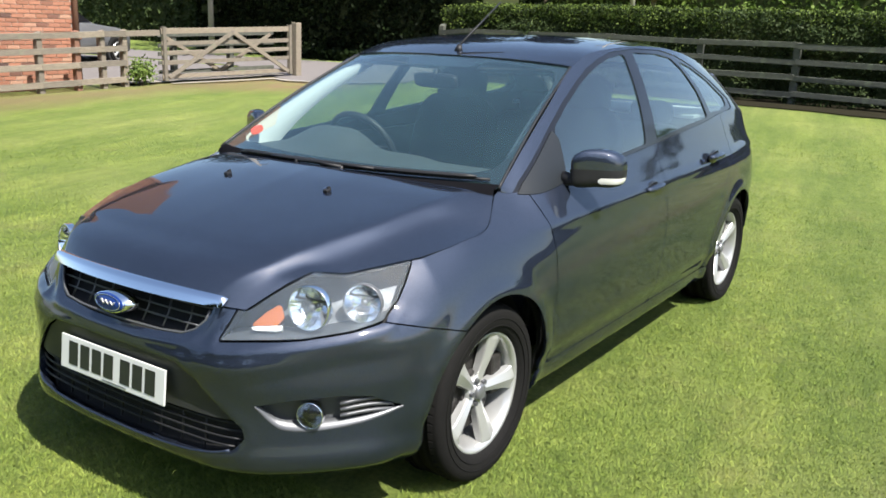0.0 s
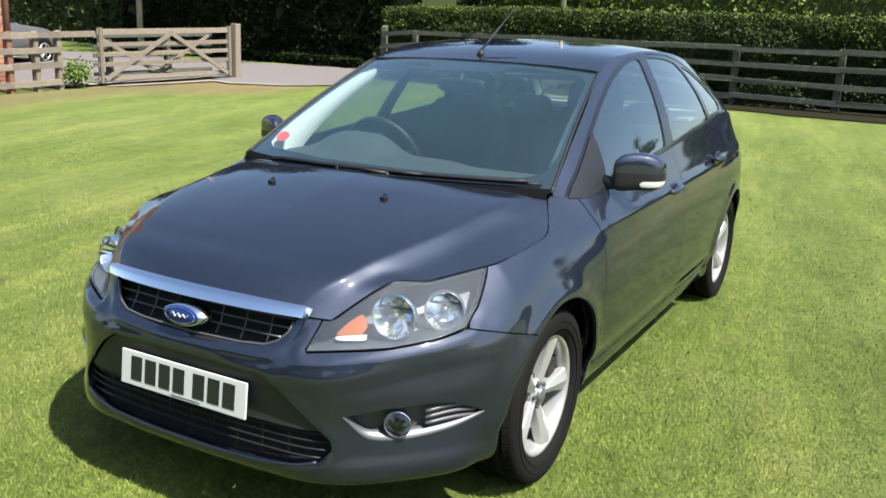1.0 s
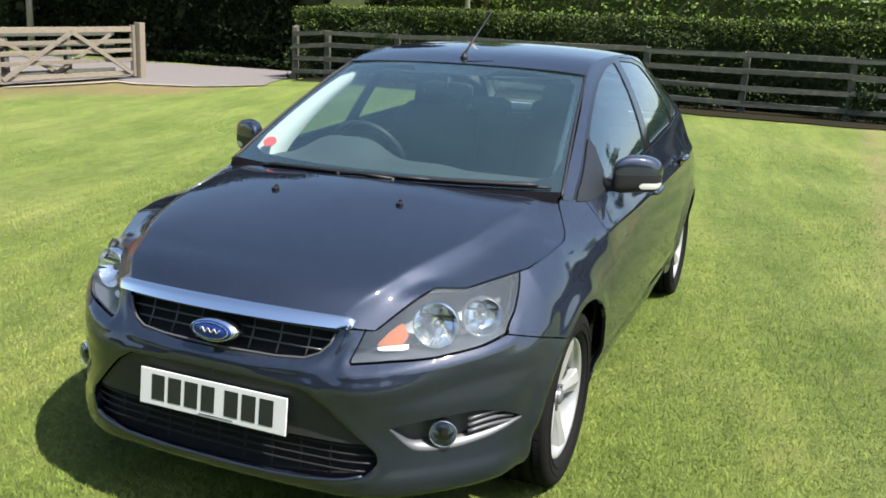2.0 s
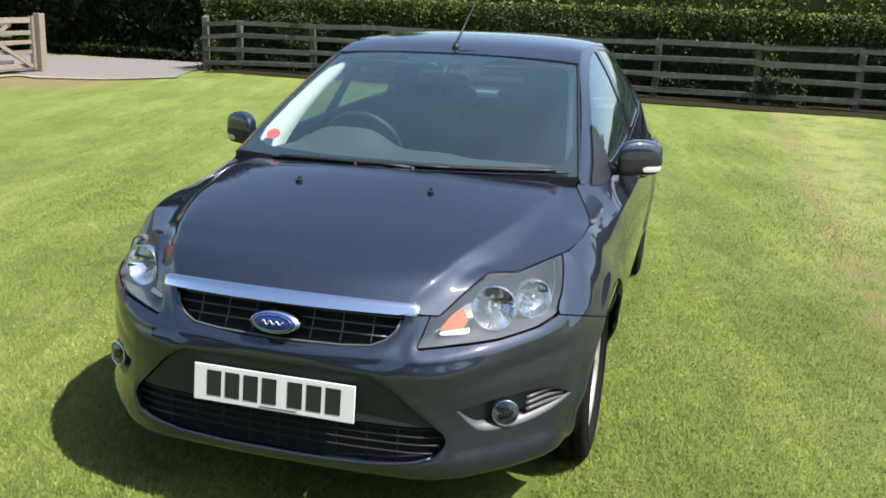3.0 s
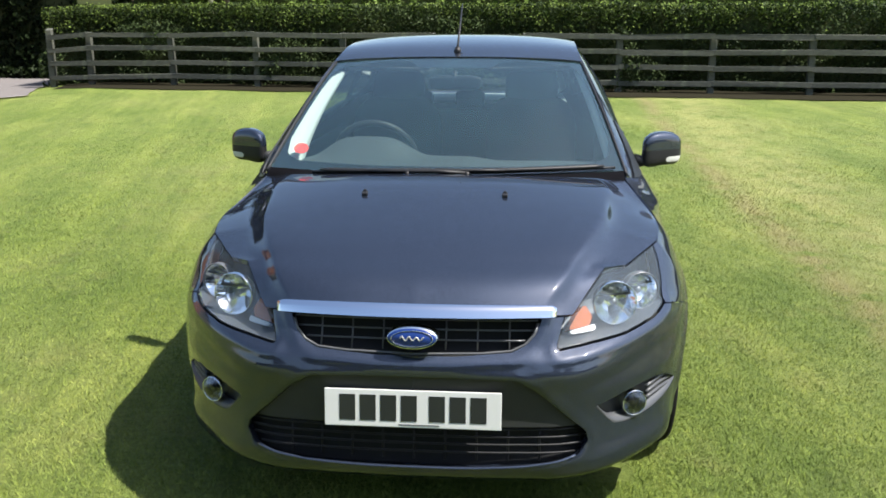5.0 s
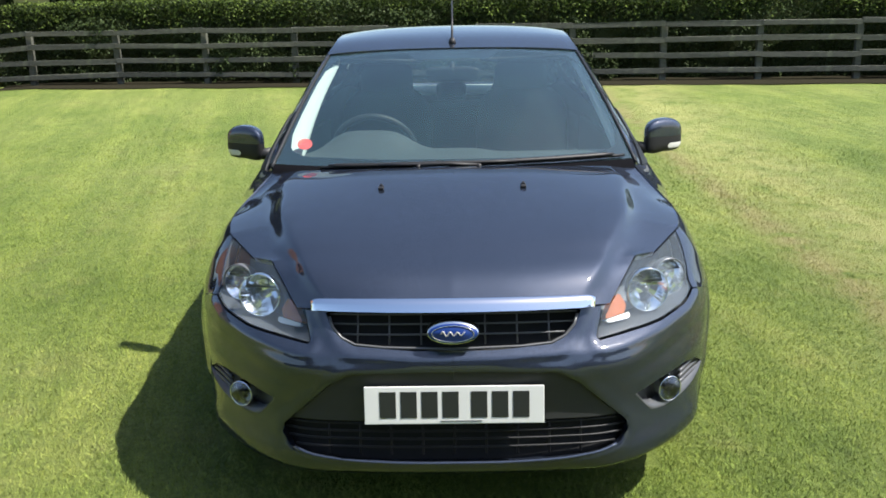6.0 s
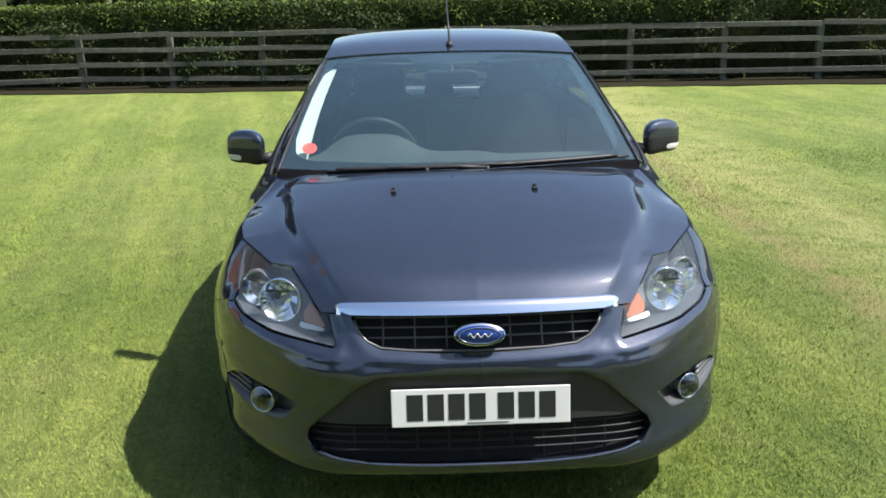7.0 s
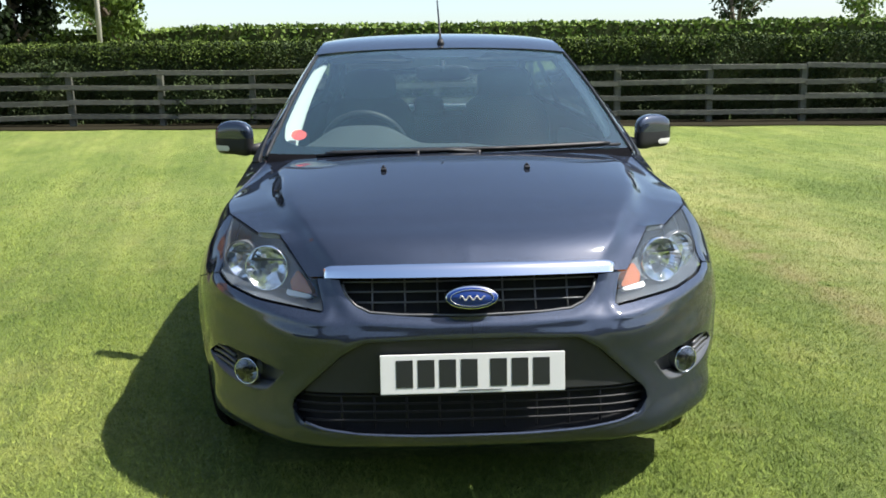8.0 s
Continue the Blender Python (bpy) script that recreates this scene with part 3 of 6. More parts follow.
def tree(label, x, y, tall, wide, low, count, leaf, mat, seed, name="tree"):
    rng = np.random.default_rng(seed)
    rnd = random.Random(seed)
    t = thing(name, label, "tree", at=(x, y, ground_z(x, y)))
    bm = bmesh.new()
    trunk = [(0.05 * math.sin(i * 1.3) * i, 0.05 * math.cos(i * 1.7) * i, tall * 0.72 * i / 6 - 0.1) for i in range(7)]
    tube(bm, trunk, [0.035 * tall * (1 - 0.12 * i) * 0.5 for i in range(7)], 8)
    tips = []
    for k in range(16):
        i = rnd.randint(2, 6)
        a = rnd.random() * math.tau
        p = Vector(trunk[i])
        reach = wide * rnd.uniform(0.45, 0.95) * (1.0 if i < 5 else 0.6)
        q = p + Vector((math.cos(a) * reach, math.sin(a) * reach, tall * rnd.uniform(0.08, 0.24)))
        m = (p + q) / 2 + Vector((0, 0, 0.12 * reach))
        tube(bm, [p, m, q], [0.012 * tall, 0.008 * tall, 0.003 * tall], 6)
        tips += [q, m, (m + q) / 2]
    part("trunk", bm, BARK, t, "", True)
    c = []
    for q in tips + [Vector((0, 0, tall * 0.9)), Vector((0, 0, tall * 0.75))]:
        k = count // len(tips)
        r = wide * rnd.uniform(0.22, 0.42)
        v = rng.normal(size=(k, 3))
        v *= (r * rng.random(k) ** 0.4 / np.linalg.norm(v, axis=1))[:, None]
        v[:, 2] *= 0.75
        c.append(v + np.array(q))
    c = np.concatenate(c)
    c = c[c[:, 2] > low]
    leaf_cloud("crown", c, leaf, mat, rng, t)
    return t


# the row near y 18.7 has unseen high crowns, added to shade the hedge
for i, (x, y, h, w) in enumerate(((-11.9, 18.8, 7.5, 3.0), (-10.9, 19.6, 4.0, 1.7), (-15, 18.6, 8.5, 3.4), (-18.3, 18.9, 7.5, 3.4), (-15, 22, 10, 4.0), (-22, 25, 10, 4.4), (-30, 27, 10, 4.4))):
    tree("broad dark green tree standing beyond the lane", x, y, h, w, 0.4, 9000, 0.11, SHADED_LEAF, 20 + i)
tree("dense dark evergreen tree behind the field hedge", -9.85, 21.0, 7.0, 1.55, 0.4, 14000, 0.09, SHADED_LEAF, 31)
tree("feathery pale green tree behind the field hedge", -9.9, 29.0, 7.0, 1.6, 0.6, 9000, 0.09, PALE_LEAF, 32)
for i, (x, y, h, w) in enumerate(((-15.6, 46, 8, 2.2), (24.2, 45, 9, 3.0))):
    tree("slender pale green tree far across the field", x, y, h, w, 1.0, 5000, 0.11, PALE_LEAF, 40 + i)


# unseen trees behind the camera, added so the car's front reflects less sky
for i, (x, y, h, w) in enumerate(((-14, -19, 9, 4.0), (-6, -20, 8, 3.6), (2, -19.5, 9, 4.0), (10, -20, 8, 3.8), (18, -19, 9, 4.0))):
    tree("broad dark unseen tree behind the added hedge", x, y, h, w, 1.0, 5000, 0.20, SHADED_LEAF, 60 + i)

tree("thin dark tree with a bare forked trunk beyond the hedge", 13.5, 35, 7.5, 1.5, 1.6, 2400, 0.10, HEDGE_LEAF, 44)

PALE_POLE = timber_material("silvered_pole", (0.255, 0.24, 0.2175), (0.375, 0.36, 0.33))


def pole(x, y, tall, r, label):
    t = thing("telegraph_pole", label, "pole", at=(x, y, ground_z(x, y)))
    bm = bmesh.new()
    rod(bm, (0, 0, -0.3), (0, 0, tall), r, r * 0.75, 12)
    part("shaft", bm, PALE_POLE, t, "", True)
    bm = bmesh.new()
    box(bm, (1.2, 0.09, 0.1), pose(0, 0, tall - 0.5), 0.01)
    part("crossarm", bm, TIMBER, t)


pole(-9.6, 26.5, 8.0, 0.085, "pale slender telegraph pole beyond the hedge")
pole(-18.83, 17.0, 8.0, 0.09, "pale telegraph pole among the dark trees")


def build_shrub():
    rng = np.random.default_rng(77)
    t = thing("shrub", "small bright green shrub beside the gate", "shrub", at=ground_at(-11.93, 9.2))
    bm = bmesh.new()
    for i in range(9):
        a = i * 2.4
        tube(bm, [(0, 0, -0.02), (0.10 * math.cos(a), 0.10 * math.sin(a), 0.22), (0.2 * math.cos(a), 0.2 * math.sin(a), 0.36)], [0.008, 0.006, 0.003], 5)
    part("stems", bm, BARK, t)
    c = rng.normal(size=(900, 3)) * np.array([0.11, 0.13, 0.10]) + np.array([0, 0, 0.26])
    leaf_cloud("leaves", c[c[:, 2] > 0.03], 0.035, PALE_LEAF, rng, t)


build_shrub()


def build_parked_car():
    """A silver car on the drive, half hidden by the fence and the house."""
    t = thing("parked_car", "silver hatchback parked on the drive behind the fence", "car", at=ground_at(-17.94, 11.22))
    t.rotation_euler = (0, 0, radians(108))
    silver = speckled("silver_paint", (0.16, 0.164, 0.172), (0.2, 0.204, 0.212), 30, 0.4, metal=0.5, coat=0.6)
    side = [(2.00, 0.30), (2.02, 0.55), (1.94, 0.74), (1.55, 0.85), (0.55, 0.95), (-0.15, 1.36), (-1.2, 1.40), (-1.85, 1.05), (-2.05, 0.95), (-2.08, 0.35), (-1.9, 0.24), (1.9, 0.24)]
    bm = bmesh.new()
    rows = [[bm.verts.new((x * (0.97 if abs(y) > 0.8 else 1), y * (0.78 if z > 1.1 else 1.0), z)) for x, z in side] for y in (-0.85, -0.72, 0.72, 0.85)]
    for a, b in zip(rows, rows[1:]):
        for i in range(len(side)):
            j = (i + 1) % len(side)
            bm.faces.new((a[i], a[j], b[j], b[i]))
    bm.faces.new(rows[0][::-1])
    bm.faces.new(rows[-1])
    bmesh.ops.recalc_face_normals(bm, faces=bm.faces[:])
    bmesh.ops.bevel(bm, geom=bm.edges[:], offset=0.04, segments=2, affect="EDGES")
    part("body", bm, silver, t, "", True)
    for s in (-1, 1):
        bm = bmesh.new()
        glass = [(0.38, 1.0), (-0.12, 1.31), (-1.15, 1.34), (-1.65, 1.04)]
        f = bm.faces.new([bm.verts.new((x, s * (0.862 - 0.18 * (z - 1.0) / 0.38), z)) for x, z in glass])
        made = bmesh.ops.extrude_face_region(bm, geom=[f])
        for v in made["geom"]:
            if isinstance(v, bmesh.types.BMVert):
                v.co.y -= s * 0.02
        bmesh.ops.recalc_face_normals(bm, faces=bm.faces[:])
        part("side_window", bm, GLOSSBLACK, t)
        for x in (-1.3, 1.35):
            bm = bmesh.new()
            rod(bm, (x, s * 0.70, 0.31), (x, s * 0.862, 0.31), 0.40, 0.38, 28)
            part("wheel_arch", bm, VOID, t)
            w = new("wheel")
            w.parent = t
            w.location = (x, s * 0.80, 0.30)
            bm = bmesh.new()
            rod(bm, (0, -0.09, 0), (0, 0.09, 0), 0.30, 0.30, 28)
            part("tyre", bm, RUBBER, w)
            bm = bmesh.new()
            for k in range(5):
                a = math.tau * k / 5
                tube(bm, [(0.03 * math.cos(a), s * 0.095, 0.03 * math.sin(a)), (0.20 * math.cos(a), s * 0.095, 0.20 * math.sin(a))], [0.03, 0.045], 6, flat=0.4)
            tube(bm, [(0.2 * math.cos(i * math.tau / 24), s * 0.092, 0.2 * math.sin(i * math.tau / 24)) for i in range(24)], 0.016, 6, True)
            part("rim", bm, ALLOY, w)


build_parked_car()


# ---- brick house ----
def build_house():
    h = thing("house", "red brick house with a tiled roof behind the fence", "house", at=(-16.6, 6.83, 0.1))
    # inner walls of mortar
    bm = bmesh.new()
    box(bm, (8.0, 3.1, 6.2), pose(0, 0, 2.9))
    part("wall", bm, MORTAR, h)
    bm = bmesh.new()
    prof = [(-1.8, 5.9), (0, 7.6), (1.8, 5.9), (1.8, 5.75), (-1.8, 5.75)]
    ends = [[bm.verts.new((x, y, z)) for y, z in prof] for x in (-4.3, 4.3)]
    bm.faces.new(ends[0])
    bm.faces.new(ends[1][::-1])
    for i in range(5):
        bm.faces.new((ends[0][i], ends[1][i], ends[1][(i + 1) % 5], ends[0][(i + 1) % 5]))
    bmesh.ops.recalc_face_normals(bm, faces=bm.faces[:])
    part("roof", bm, ROOF, h, "dark clay tile roof")
    bm = bmesh.new()
    rod(bm, (4.075, 1.48, -0.2), (4.075, 1.48, 5.7), 0.055, 0.055, 12)
    for z in (0.9, 2.7, 4.5):
        box(bm, (0.13, 0.15, 0.04), pose(4.06, 1.48, z), 0.005)
    part("downpipe", bm, POST_STEEL, h, "brown painted downpipe", True)
    return h


ROOF = speckled("clay_tile", (0.14, 0.07, 0.05), (0.24, 0.12, 0.08), 5, 0.9, 0.5)
HOUSE = build_house()


def build_bricks():
    """Bricks laid in stretcher bond on the two walls that show; those by the gate are pieces of their own."""
    wall = [c for c in HOUSE.children if c.name.startswith("wall")][0]
    proto = bmesh.new()
    box(proto, (0.018, 0.214, 0.064), Matrix(), 0.003)
    me = bpy.data.meshes.new("brick")
    proto.to_mesh(me)
    proto.free()
    me.materials.append(BRICK)
    cube_v = [v.co.copy() for v in me.vertices]
    cube_f = [tuple(p.vertices) for p in me.polygons]
    verts, faces = [], []
    rng = random.Random(4)
    singles = 0
    for row in range(80):
        z = -0.15 + 0.075 * row
        for col in range(14):
            y = 1.535 - 0.107 - 0.225 * col - (0.1125 if row % 2 else 0)
            if y < -1.5:
                continue
            x = 4.006 + rng.uniform(-0.002, 0.002)
            if z < 2.0 and singles < 290:
                ob = new("brick", me)
                ob.parent = wall
                ob.location = (x, y, z)
                singles += 1
            else:
                k = len(verts)
                verts += [(v.x + x, v.y + y, v.z + z) for v in cube_v]
                faces += [tuple(k + i for i in f) for f in cube_f]
        for col in range(36):
            xx = 4.0 - 0.107 - 0.225 * col - (0 if row % 2 else 0.1125)
            if xx < -4:
                continue
            k = len(verts)
            verts += [(-v.y + xx, v.x + 1.556, v.z + z) for v in cube_v]
            faces += [tuple(k + i for i in f) for f in cube_f]
    tagged(piece("brickwork", verts, faces, BRICK, wall), "rows of red bricks", kind="stuff")


# ---- the car: shape ----
class Spline:
    """A smooth curve through points, by chord length or given knots."""

    def __init__(self, points, knots=None, corners=()):
        self.p = np.array(points, float)
        d = np.linalg.norm(np.diff(self.p, axis=0), axis=1)
        self.k = np.concatenate([[0], np.cumsum(d)]) if knots is None else np.array(knots, float)
        h = np.diff(self.k)[:, None]
        slope = np.diff(self.p, axis=0) / h
        t = np.empty_like(self.p)
        t[1:-1] = (slope[:-1] * h[1:] + slope[1:] * h[:-1]) / (h[1:] + h[:-1])
        t[0], t[-1] = slope[0], slope[-1]
        self.t, self.to = t.copy(), t.copy()
        for i in corners:
            self.to[i], self.t[i] = slope[i - 1], slope[i]

    def __call__(self, s):
        s = np.clip(np.asarray(s, float), self.k[0], self.k[-1])
        i = np.clip(np.searchsorted(self.k, s, "right") - 1, 0, len(self.k) - 2)
        h = (self.k[i + 1] - self.k[i])
        u = ((s - self.k[i]) / h)[..., None]
        h = h[..., None]
        return ((2 * u**3 - 3 * u**2 + 1) * self.p[i] + (u**3 - 2 * u**2 + u) * h * self.t[i] + (-2 * u**3 + 3 * u**2) * self.p[i + 1] + (u**3 - u**2) * h * self.to[i + 1])


def ease(a, b, x):
    t = np.clip((np.asarray(x, float) - a) / (b - a), 0, 1)
    return t * t * (3 - 2 * t)


# outline of the lower body in plan, from the nose's middle round one side to the tail
PLAN = Spline([(0, 0.004), (0.15, 0.006), (0.30, 0.014), (0.45, 0.034), (0.547, 0.078), (0.62, 0.135), (0.69, 0.205), (0.76, 0.29), (0.82, 0.385), (0.862, 0.50), (0.886, 0.65), (0.898, 0.85), (0.906, 1.2), (0.91, 1.8), (0.91, 2.5), (0.906, 3.1), (0.890, 3.55), (0.845, 3.92), (0.76, 4.14), (0.60, 4.27), (0.3, 4.32), (0, 4.33)])
S_END = PLAN.k[-1]
_S = np.linspace(0, S_END, 3000)
_P = PLAN(_S)


def s_near(x, y):
    return float(_S[np.argmin((_P[:, 0] - x) ** 2 + (_P[:, 1] - y) ** 2)])


# upper edge of the lower body: under the bonnet, along its shut line, then the waist under the windows
TOP_POINTS = [(0, 0.085, 0.722), (0.20, 0.092, 0.720), (0.40, 0.115, 0.714), (0.468, 0.148, 0.709), (0.519, 0.224, 0.762), (0.571, 0.316, 0.808), (0.646, 0.382, 0.801), (0.769, 0.595, 0.831), (0.797, 0.78, 0.856), (0.789, 0.945, 0.875), (0.738, 1.055, 0.930), (0.713, 1.115, 0.960), (0.782, 1.24, 0.945), (0.803, 1.5, 0.965), (0.815, 1.85, 0.993), (0.817, 2.25, 1.02), (0.81, 2.7, 1.05), (0.795, 3.1, 1.075), (0.765, 3.5, 1.10), (0.745, 3.8, 1.09), (0.70, 4.05, 1.05), (0.52, 4.20, 1.03), (0.25, 4.25, 1.02), (0, 4.26, 1.02)]
TOP_S = [s_near(x, y) for x, y, z in TOP_POINTS]
TOP_S[0], TOP_S[-1] = 0.0, S_END
for _i in range(1, len(TOP_S)):
    TOP_S[_i] = max(TOP_S[_i], TOP_S[_i - 1] + 0.02)
TOP_S = [v * S_END / TOP_S[-1] if v > 4 else v for v in TOP_S]
TOP = Spline(TOP_POINTS, TOP_S, (3, 5, 6, 7))

FRONT_IN = Spline([(0.16, 0.16), (0.20, 0.07), (0.235, 0.012), (0.27, 0.002), (0.33, 0.010), (0.42, 0.014), (0.50, 0.006), (0.565, 0.0), (0.60, 0.012), (0.635, 0.045), (0.68, 0.066), (0.73, 0.082), (0.9, 0.14)], [0.16, 0.20, 0.235, 0.27, 0.33, 0.42, 0.50, 0.565, 0.60, 0.635, 0.68, 0.73, 0.9], (8,))
SIDE_IN = Spline([(0.16, 0.13), (0.21, 0.075), (0.25, 0.060), (0.31, 0.050), (0.36, 0.028), (0.46, 0.014), (0.60, 0.0), (0.70, 0.0), (0.78, 0.006), (0.84, 0.014), (0.90, 0.036), (0.96, 0.06), (1.12, 0.11)], [0.16, 0.21, 0.25, 0.31, 0.36, 0.46, 0.60, 0.70, 0.78, 0.84, 0.90, 0.96, 1.12])
def spot(x, y, z):
    return (s_near(x, y), z)


LAMP = [spot(0.435, 0.03, 0.632), spot(0.545, 0.078, 0.640), spot(0.66, 0.172, 0.648), spot(0.755, 0.285, 0.664), spot(0.815, 0.375, 0.682), spot(0.840, 0.435, 0.728), spot(0.858, 0.49, 0.79), spot(0.868, 0.545, 0.845), spot(0.70, 0.21, 0.90), spot(0.52, 0.06, 0.90), spot(0.478, 0.04, 0.712)]
GRILLE = [(-0.37, 0.712), (0.37, 0.712), (0.352, 0.672), (0.325, 0.644), (0.285, 0.628), (0.12, 0.618), (-0.12, 0.618), (-0.285, 0.628), (-0.325, 0.644), (-0.352, 0.672)]
LOWER = [(-0.30, 0.545), (-0.12, 0.553), (0.12, 0.553), (0.30, 0.545), (0.36, 0.51), (0.505, 0.372), (0.512, 0.345), (0.485, 0.312), (0.40, 0.29), (0.2, 0.278), (-0.2, 0.278), (-0.40, 0.29), (-0.485, 0.312), (-0.512, 0.345), (-0.505, 0.372), (-0.36, 0.51)]
HUB_F, HUB_R, HUB_Z, ARCH = 0.872, 3.512, 0.31, 0.352


def body_bottom(s):
    y = PLAN(s)[..., 1]
    return 0.185 + 0.0 * y


def body(s, v):
    """The lower body's surface: s along the plan, v from the sill (0) to the upper edge (1)."""
    s, v = np.broadcast_arrays(np.asarray(s, float), np.asarray(v, float))
    p, q = PLAN(s), PLAN(np.minimum(s + 1e-3, S_END))
    o = PLAN(np.maximum(s - 1e-3, 0))
    d = q - o
    n = np.stack([d[..., 1], -d[..., 0]], -1)
    n /= np.linalg.norm(n, axis=-1)[..., None]
    top = TOP(s)
    zb = body_bottom(s)
    z = zb + v * (top[..., 2] - zb)
    w = ease(0.30, 0.62, p[..., 1])
    tail = ease(3.9, 4.2, p[..., 1])

    def inset(h):
        f = FRONT_IN(h)[..., 1]
        # the bumper's upper edge climbs towards the sides, under the lamps
        lift = ease(0.45, 0.80, p[..., 0]) * 0.065
        f = np.where(h > 0.5, FRONT_IN(np.maximum(h - lift, 0.5))[..., 1], f)
        return f * (1 - w) + SIDE_IN(h)[..., 1] * w + tail * 0.03 * ease(0.6, 1.0, h)

    xy = p - n * inset(z)[..., None]
    end = p - n * inset(top[..., 2])[..., None]
    power = 3.0 + 3.0 * w
    xy = xy + (v**power)[..., None] * (top[..., :2] - end)
    # flared wheel arches
    for hub in (HUB_F, HUB_R):
        r = np.hypot(xy[..., 1] - hub, z - HUB_Z)
        xy = xy + n * (0.016 * np.exp(-(((r - ARCH - 0.01) / 0.045) ** 2)) * (np.abs(p[..., 0]) > 0.6))[..., None]
    # rounded lips round the grille and the lower intake
    nose = ease(0.75, 0.55, p[..., 0]) * (p[..., 1] < 2)
    for ring, rise, at, soft in ((GRILLE, 0.008, 0.022, 0.017), (LOWER, 0.0035, 0.018, 0.015)):
        gap = polygon_gap(xy[..., 0], z, ring)
        xy = xy + n * (rise * np.exp(-(((gap - at) / soft) ** 2)) * nose)[..., None]
    # a narrow ledge under the headlights
    gap = polygon_gap(s, z, LAMP)
    xy = xy + n * (0.006 * np.exp(-(((gap - 0.026) / 0.015) ** 2)) * ease(0.74, 0.66, z) * (p[..., 1] < 0.8))[..., None]
    # a soft crease along the doors
    xy = xy + n * (0.006 * np.exp(-(((z - 0.845 - 0.02 * (p[..., 1] - 1.5)) / 0.018) ** 2)) * ease(0.9, 1.5, p[..., 1]))[..., None]
    return np.concatenate([xy, z[..., None]], -1)


def grid(us, vs, surface):
    """Points and faces of a surface over a grid of parameters, with the parameters of each point."""
    u, v = np.meshgrid(us, vs, indexing="ij")
    pts = surface(u, v).reshape(-1, 3)
    m, n = len(us), len(vs)
    faces = [(i * n + j, (i + 1) * n + j, (i + 1) * n + j + 1, i * n + j + 1) for i in range(m - 1) for j in range(n - 1)]
    return pts, faces, u.ravel(), v.ravel()


def cut(pts, faces, value):
    """Keeps the part of a mesh where value > 0, cutting faces along the zero line. Points must carry their parameters in extra columns."""
    pts = np.asarray(pts, float)
    out, index, edges, made = [], {}, {}, []

    def keep(i):
        if i not in index:
            index[i] = len(out)
            out.append(pts[i])
        return index[i]

    def cross(a, b):
        key = (min(a, b), max(a, b))
        if key not in edges:
            t = value[a] / (value[a] - value[b])
            edges[key] = len(out)
            out.append(pts[a] + t * (pts[b] - pts[a]))
        return edges[key]

    for f in faces:
        if all(value[i] > 0 for i in f):
            made.append(tuple(keep(i) for i in f))
            continue
        ring = []
        for a, b in zip(f, f[1:] + f[:1]):
            if value[a] > 0:
                ring.append(keep(a))
            if (value[a] > 0) != (value[b] > 0):
                ring.append(cross(a, b))
        if len(ring) > 2:
            made.append(tuple(ring))
    return np.array(out).reshape(-1, pts.shape[1]), made


def polygon_gap(px, py, corners, rounding=0.0):
    """Signed distance to a polygon with rounded corners: negative inside."""
    c = np.array(corners, float)
    best = np.full(px.shape, 1e9)
    inside = np.zeros(px.shape, bool)
    for (ax, ay), (bx, by) in zip(c, np.roll(c, -1, 0)):
        ex, ey = bx - ax, by - ay
        t = np.clip(((px - ax) * ex + (py - ay) * ey) / (ex * ex + ey * ey), 0, 1)
        best = np.minimum(best, np.hypot(px - ax - t * ex, py - ay - t * ey))
        hit = ((ay > py) != (by > py)) & (px < ax + (py - ay) * ex / (ey if abs(ey) > 1e-9 else 1e-9))
        inside ^= hit
    return np.where(inside, -best, best) - rounding


def panel(name, pts, faces, mat, parent, label="", depth=0.014, both=False, mirror=False, smooth=True, flange=True, fold=None):
    """A sheet panel with its edges folded inwards. both: add the mirrored half; mirror: make the other side's panel instead."""
    pts = np.asarray(pts)[:, :3].copy()
    faces = [tuple(f) for f in faces]
    if mirror:
        pts[:, 0] *= -1
        faces = [f[::-1] for f in faces]
    bm = bmesh.new()
    for p in pts:
        bm.verts.new(p)
    bm.verts.ensure_lookup_table()

    def lay(order):
        for f in faces:
            ring = []
            for i in order(f):
                if not ring or bm.verts[i] is not ring[-1]:
                    ring.append(bm.verts[i])
            if len(set(ring)) > 2:
                try:
                    bm.faces.new(ring)
                except ValueError:
                    pass

    lay(lambda f: f)
    if both:
        k = len(pts)
        for p in pts:
            bm.verts.new((-p[0], p[1], p[2]))
        bm.verts.ensure_lookup_table()
        lay(lambda f: [i + k for i in f[::-1]])
    bmesh.ops.remove_doubles(bm, verts=bm.verts[:], dist=0.0004)
    bm.normal_update()
    facing = 0.0
    for f in bm.faces:
        c = f.calc_center_median()
        facing += f.calc_area() * f.normal.dot(c - Vector((0, min(max(c.y, 0.9), 3.4), 0.5)))
    if facing < 0:
        bmesh.ops.reverse_faces(bm, faces=bm.faces[:])
        bm.normal_update()
    if flange:
        rim = [e for e in bm.edges if len(e.link_faces) == 1]
        normals = {v: v.normal.copy() for e in rim for v in e.verts}
        made = bmesh.ops.extrude_edge_only(bm, edges=rim)
        moved = [g for g in made["geom"] if isinstance(g, bmesh.types.BMVert)]
        source = {}
        for v in moved:
            near = min((o for e in v.link_edges for o in e.verts if o is not v and o in normals), key=lambda o: (o.co - v.co).length)
            source[v] = normals[near]
        for v, n in source.items():
            if n.dot(v.co - Vector((0, min(max(v.co.y, 0.9), 3.4), 0.5))) < 0:
                n = -n
            v.co += (Vector((-fold[0] if mirror else fold[0], fold[1], fold[2])) if fold else -n * depth)
        for e in rim:
            e.smooth = False
    return part(name, bm, mat, parent, label, smooth)


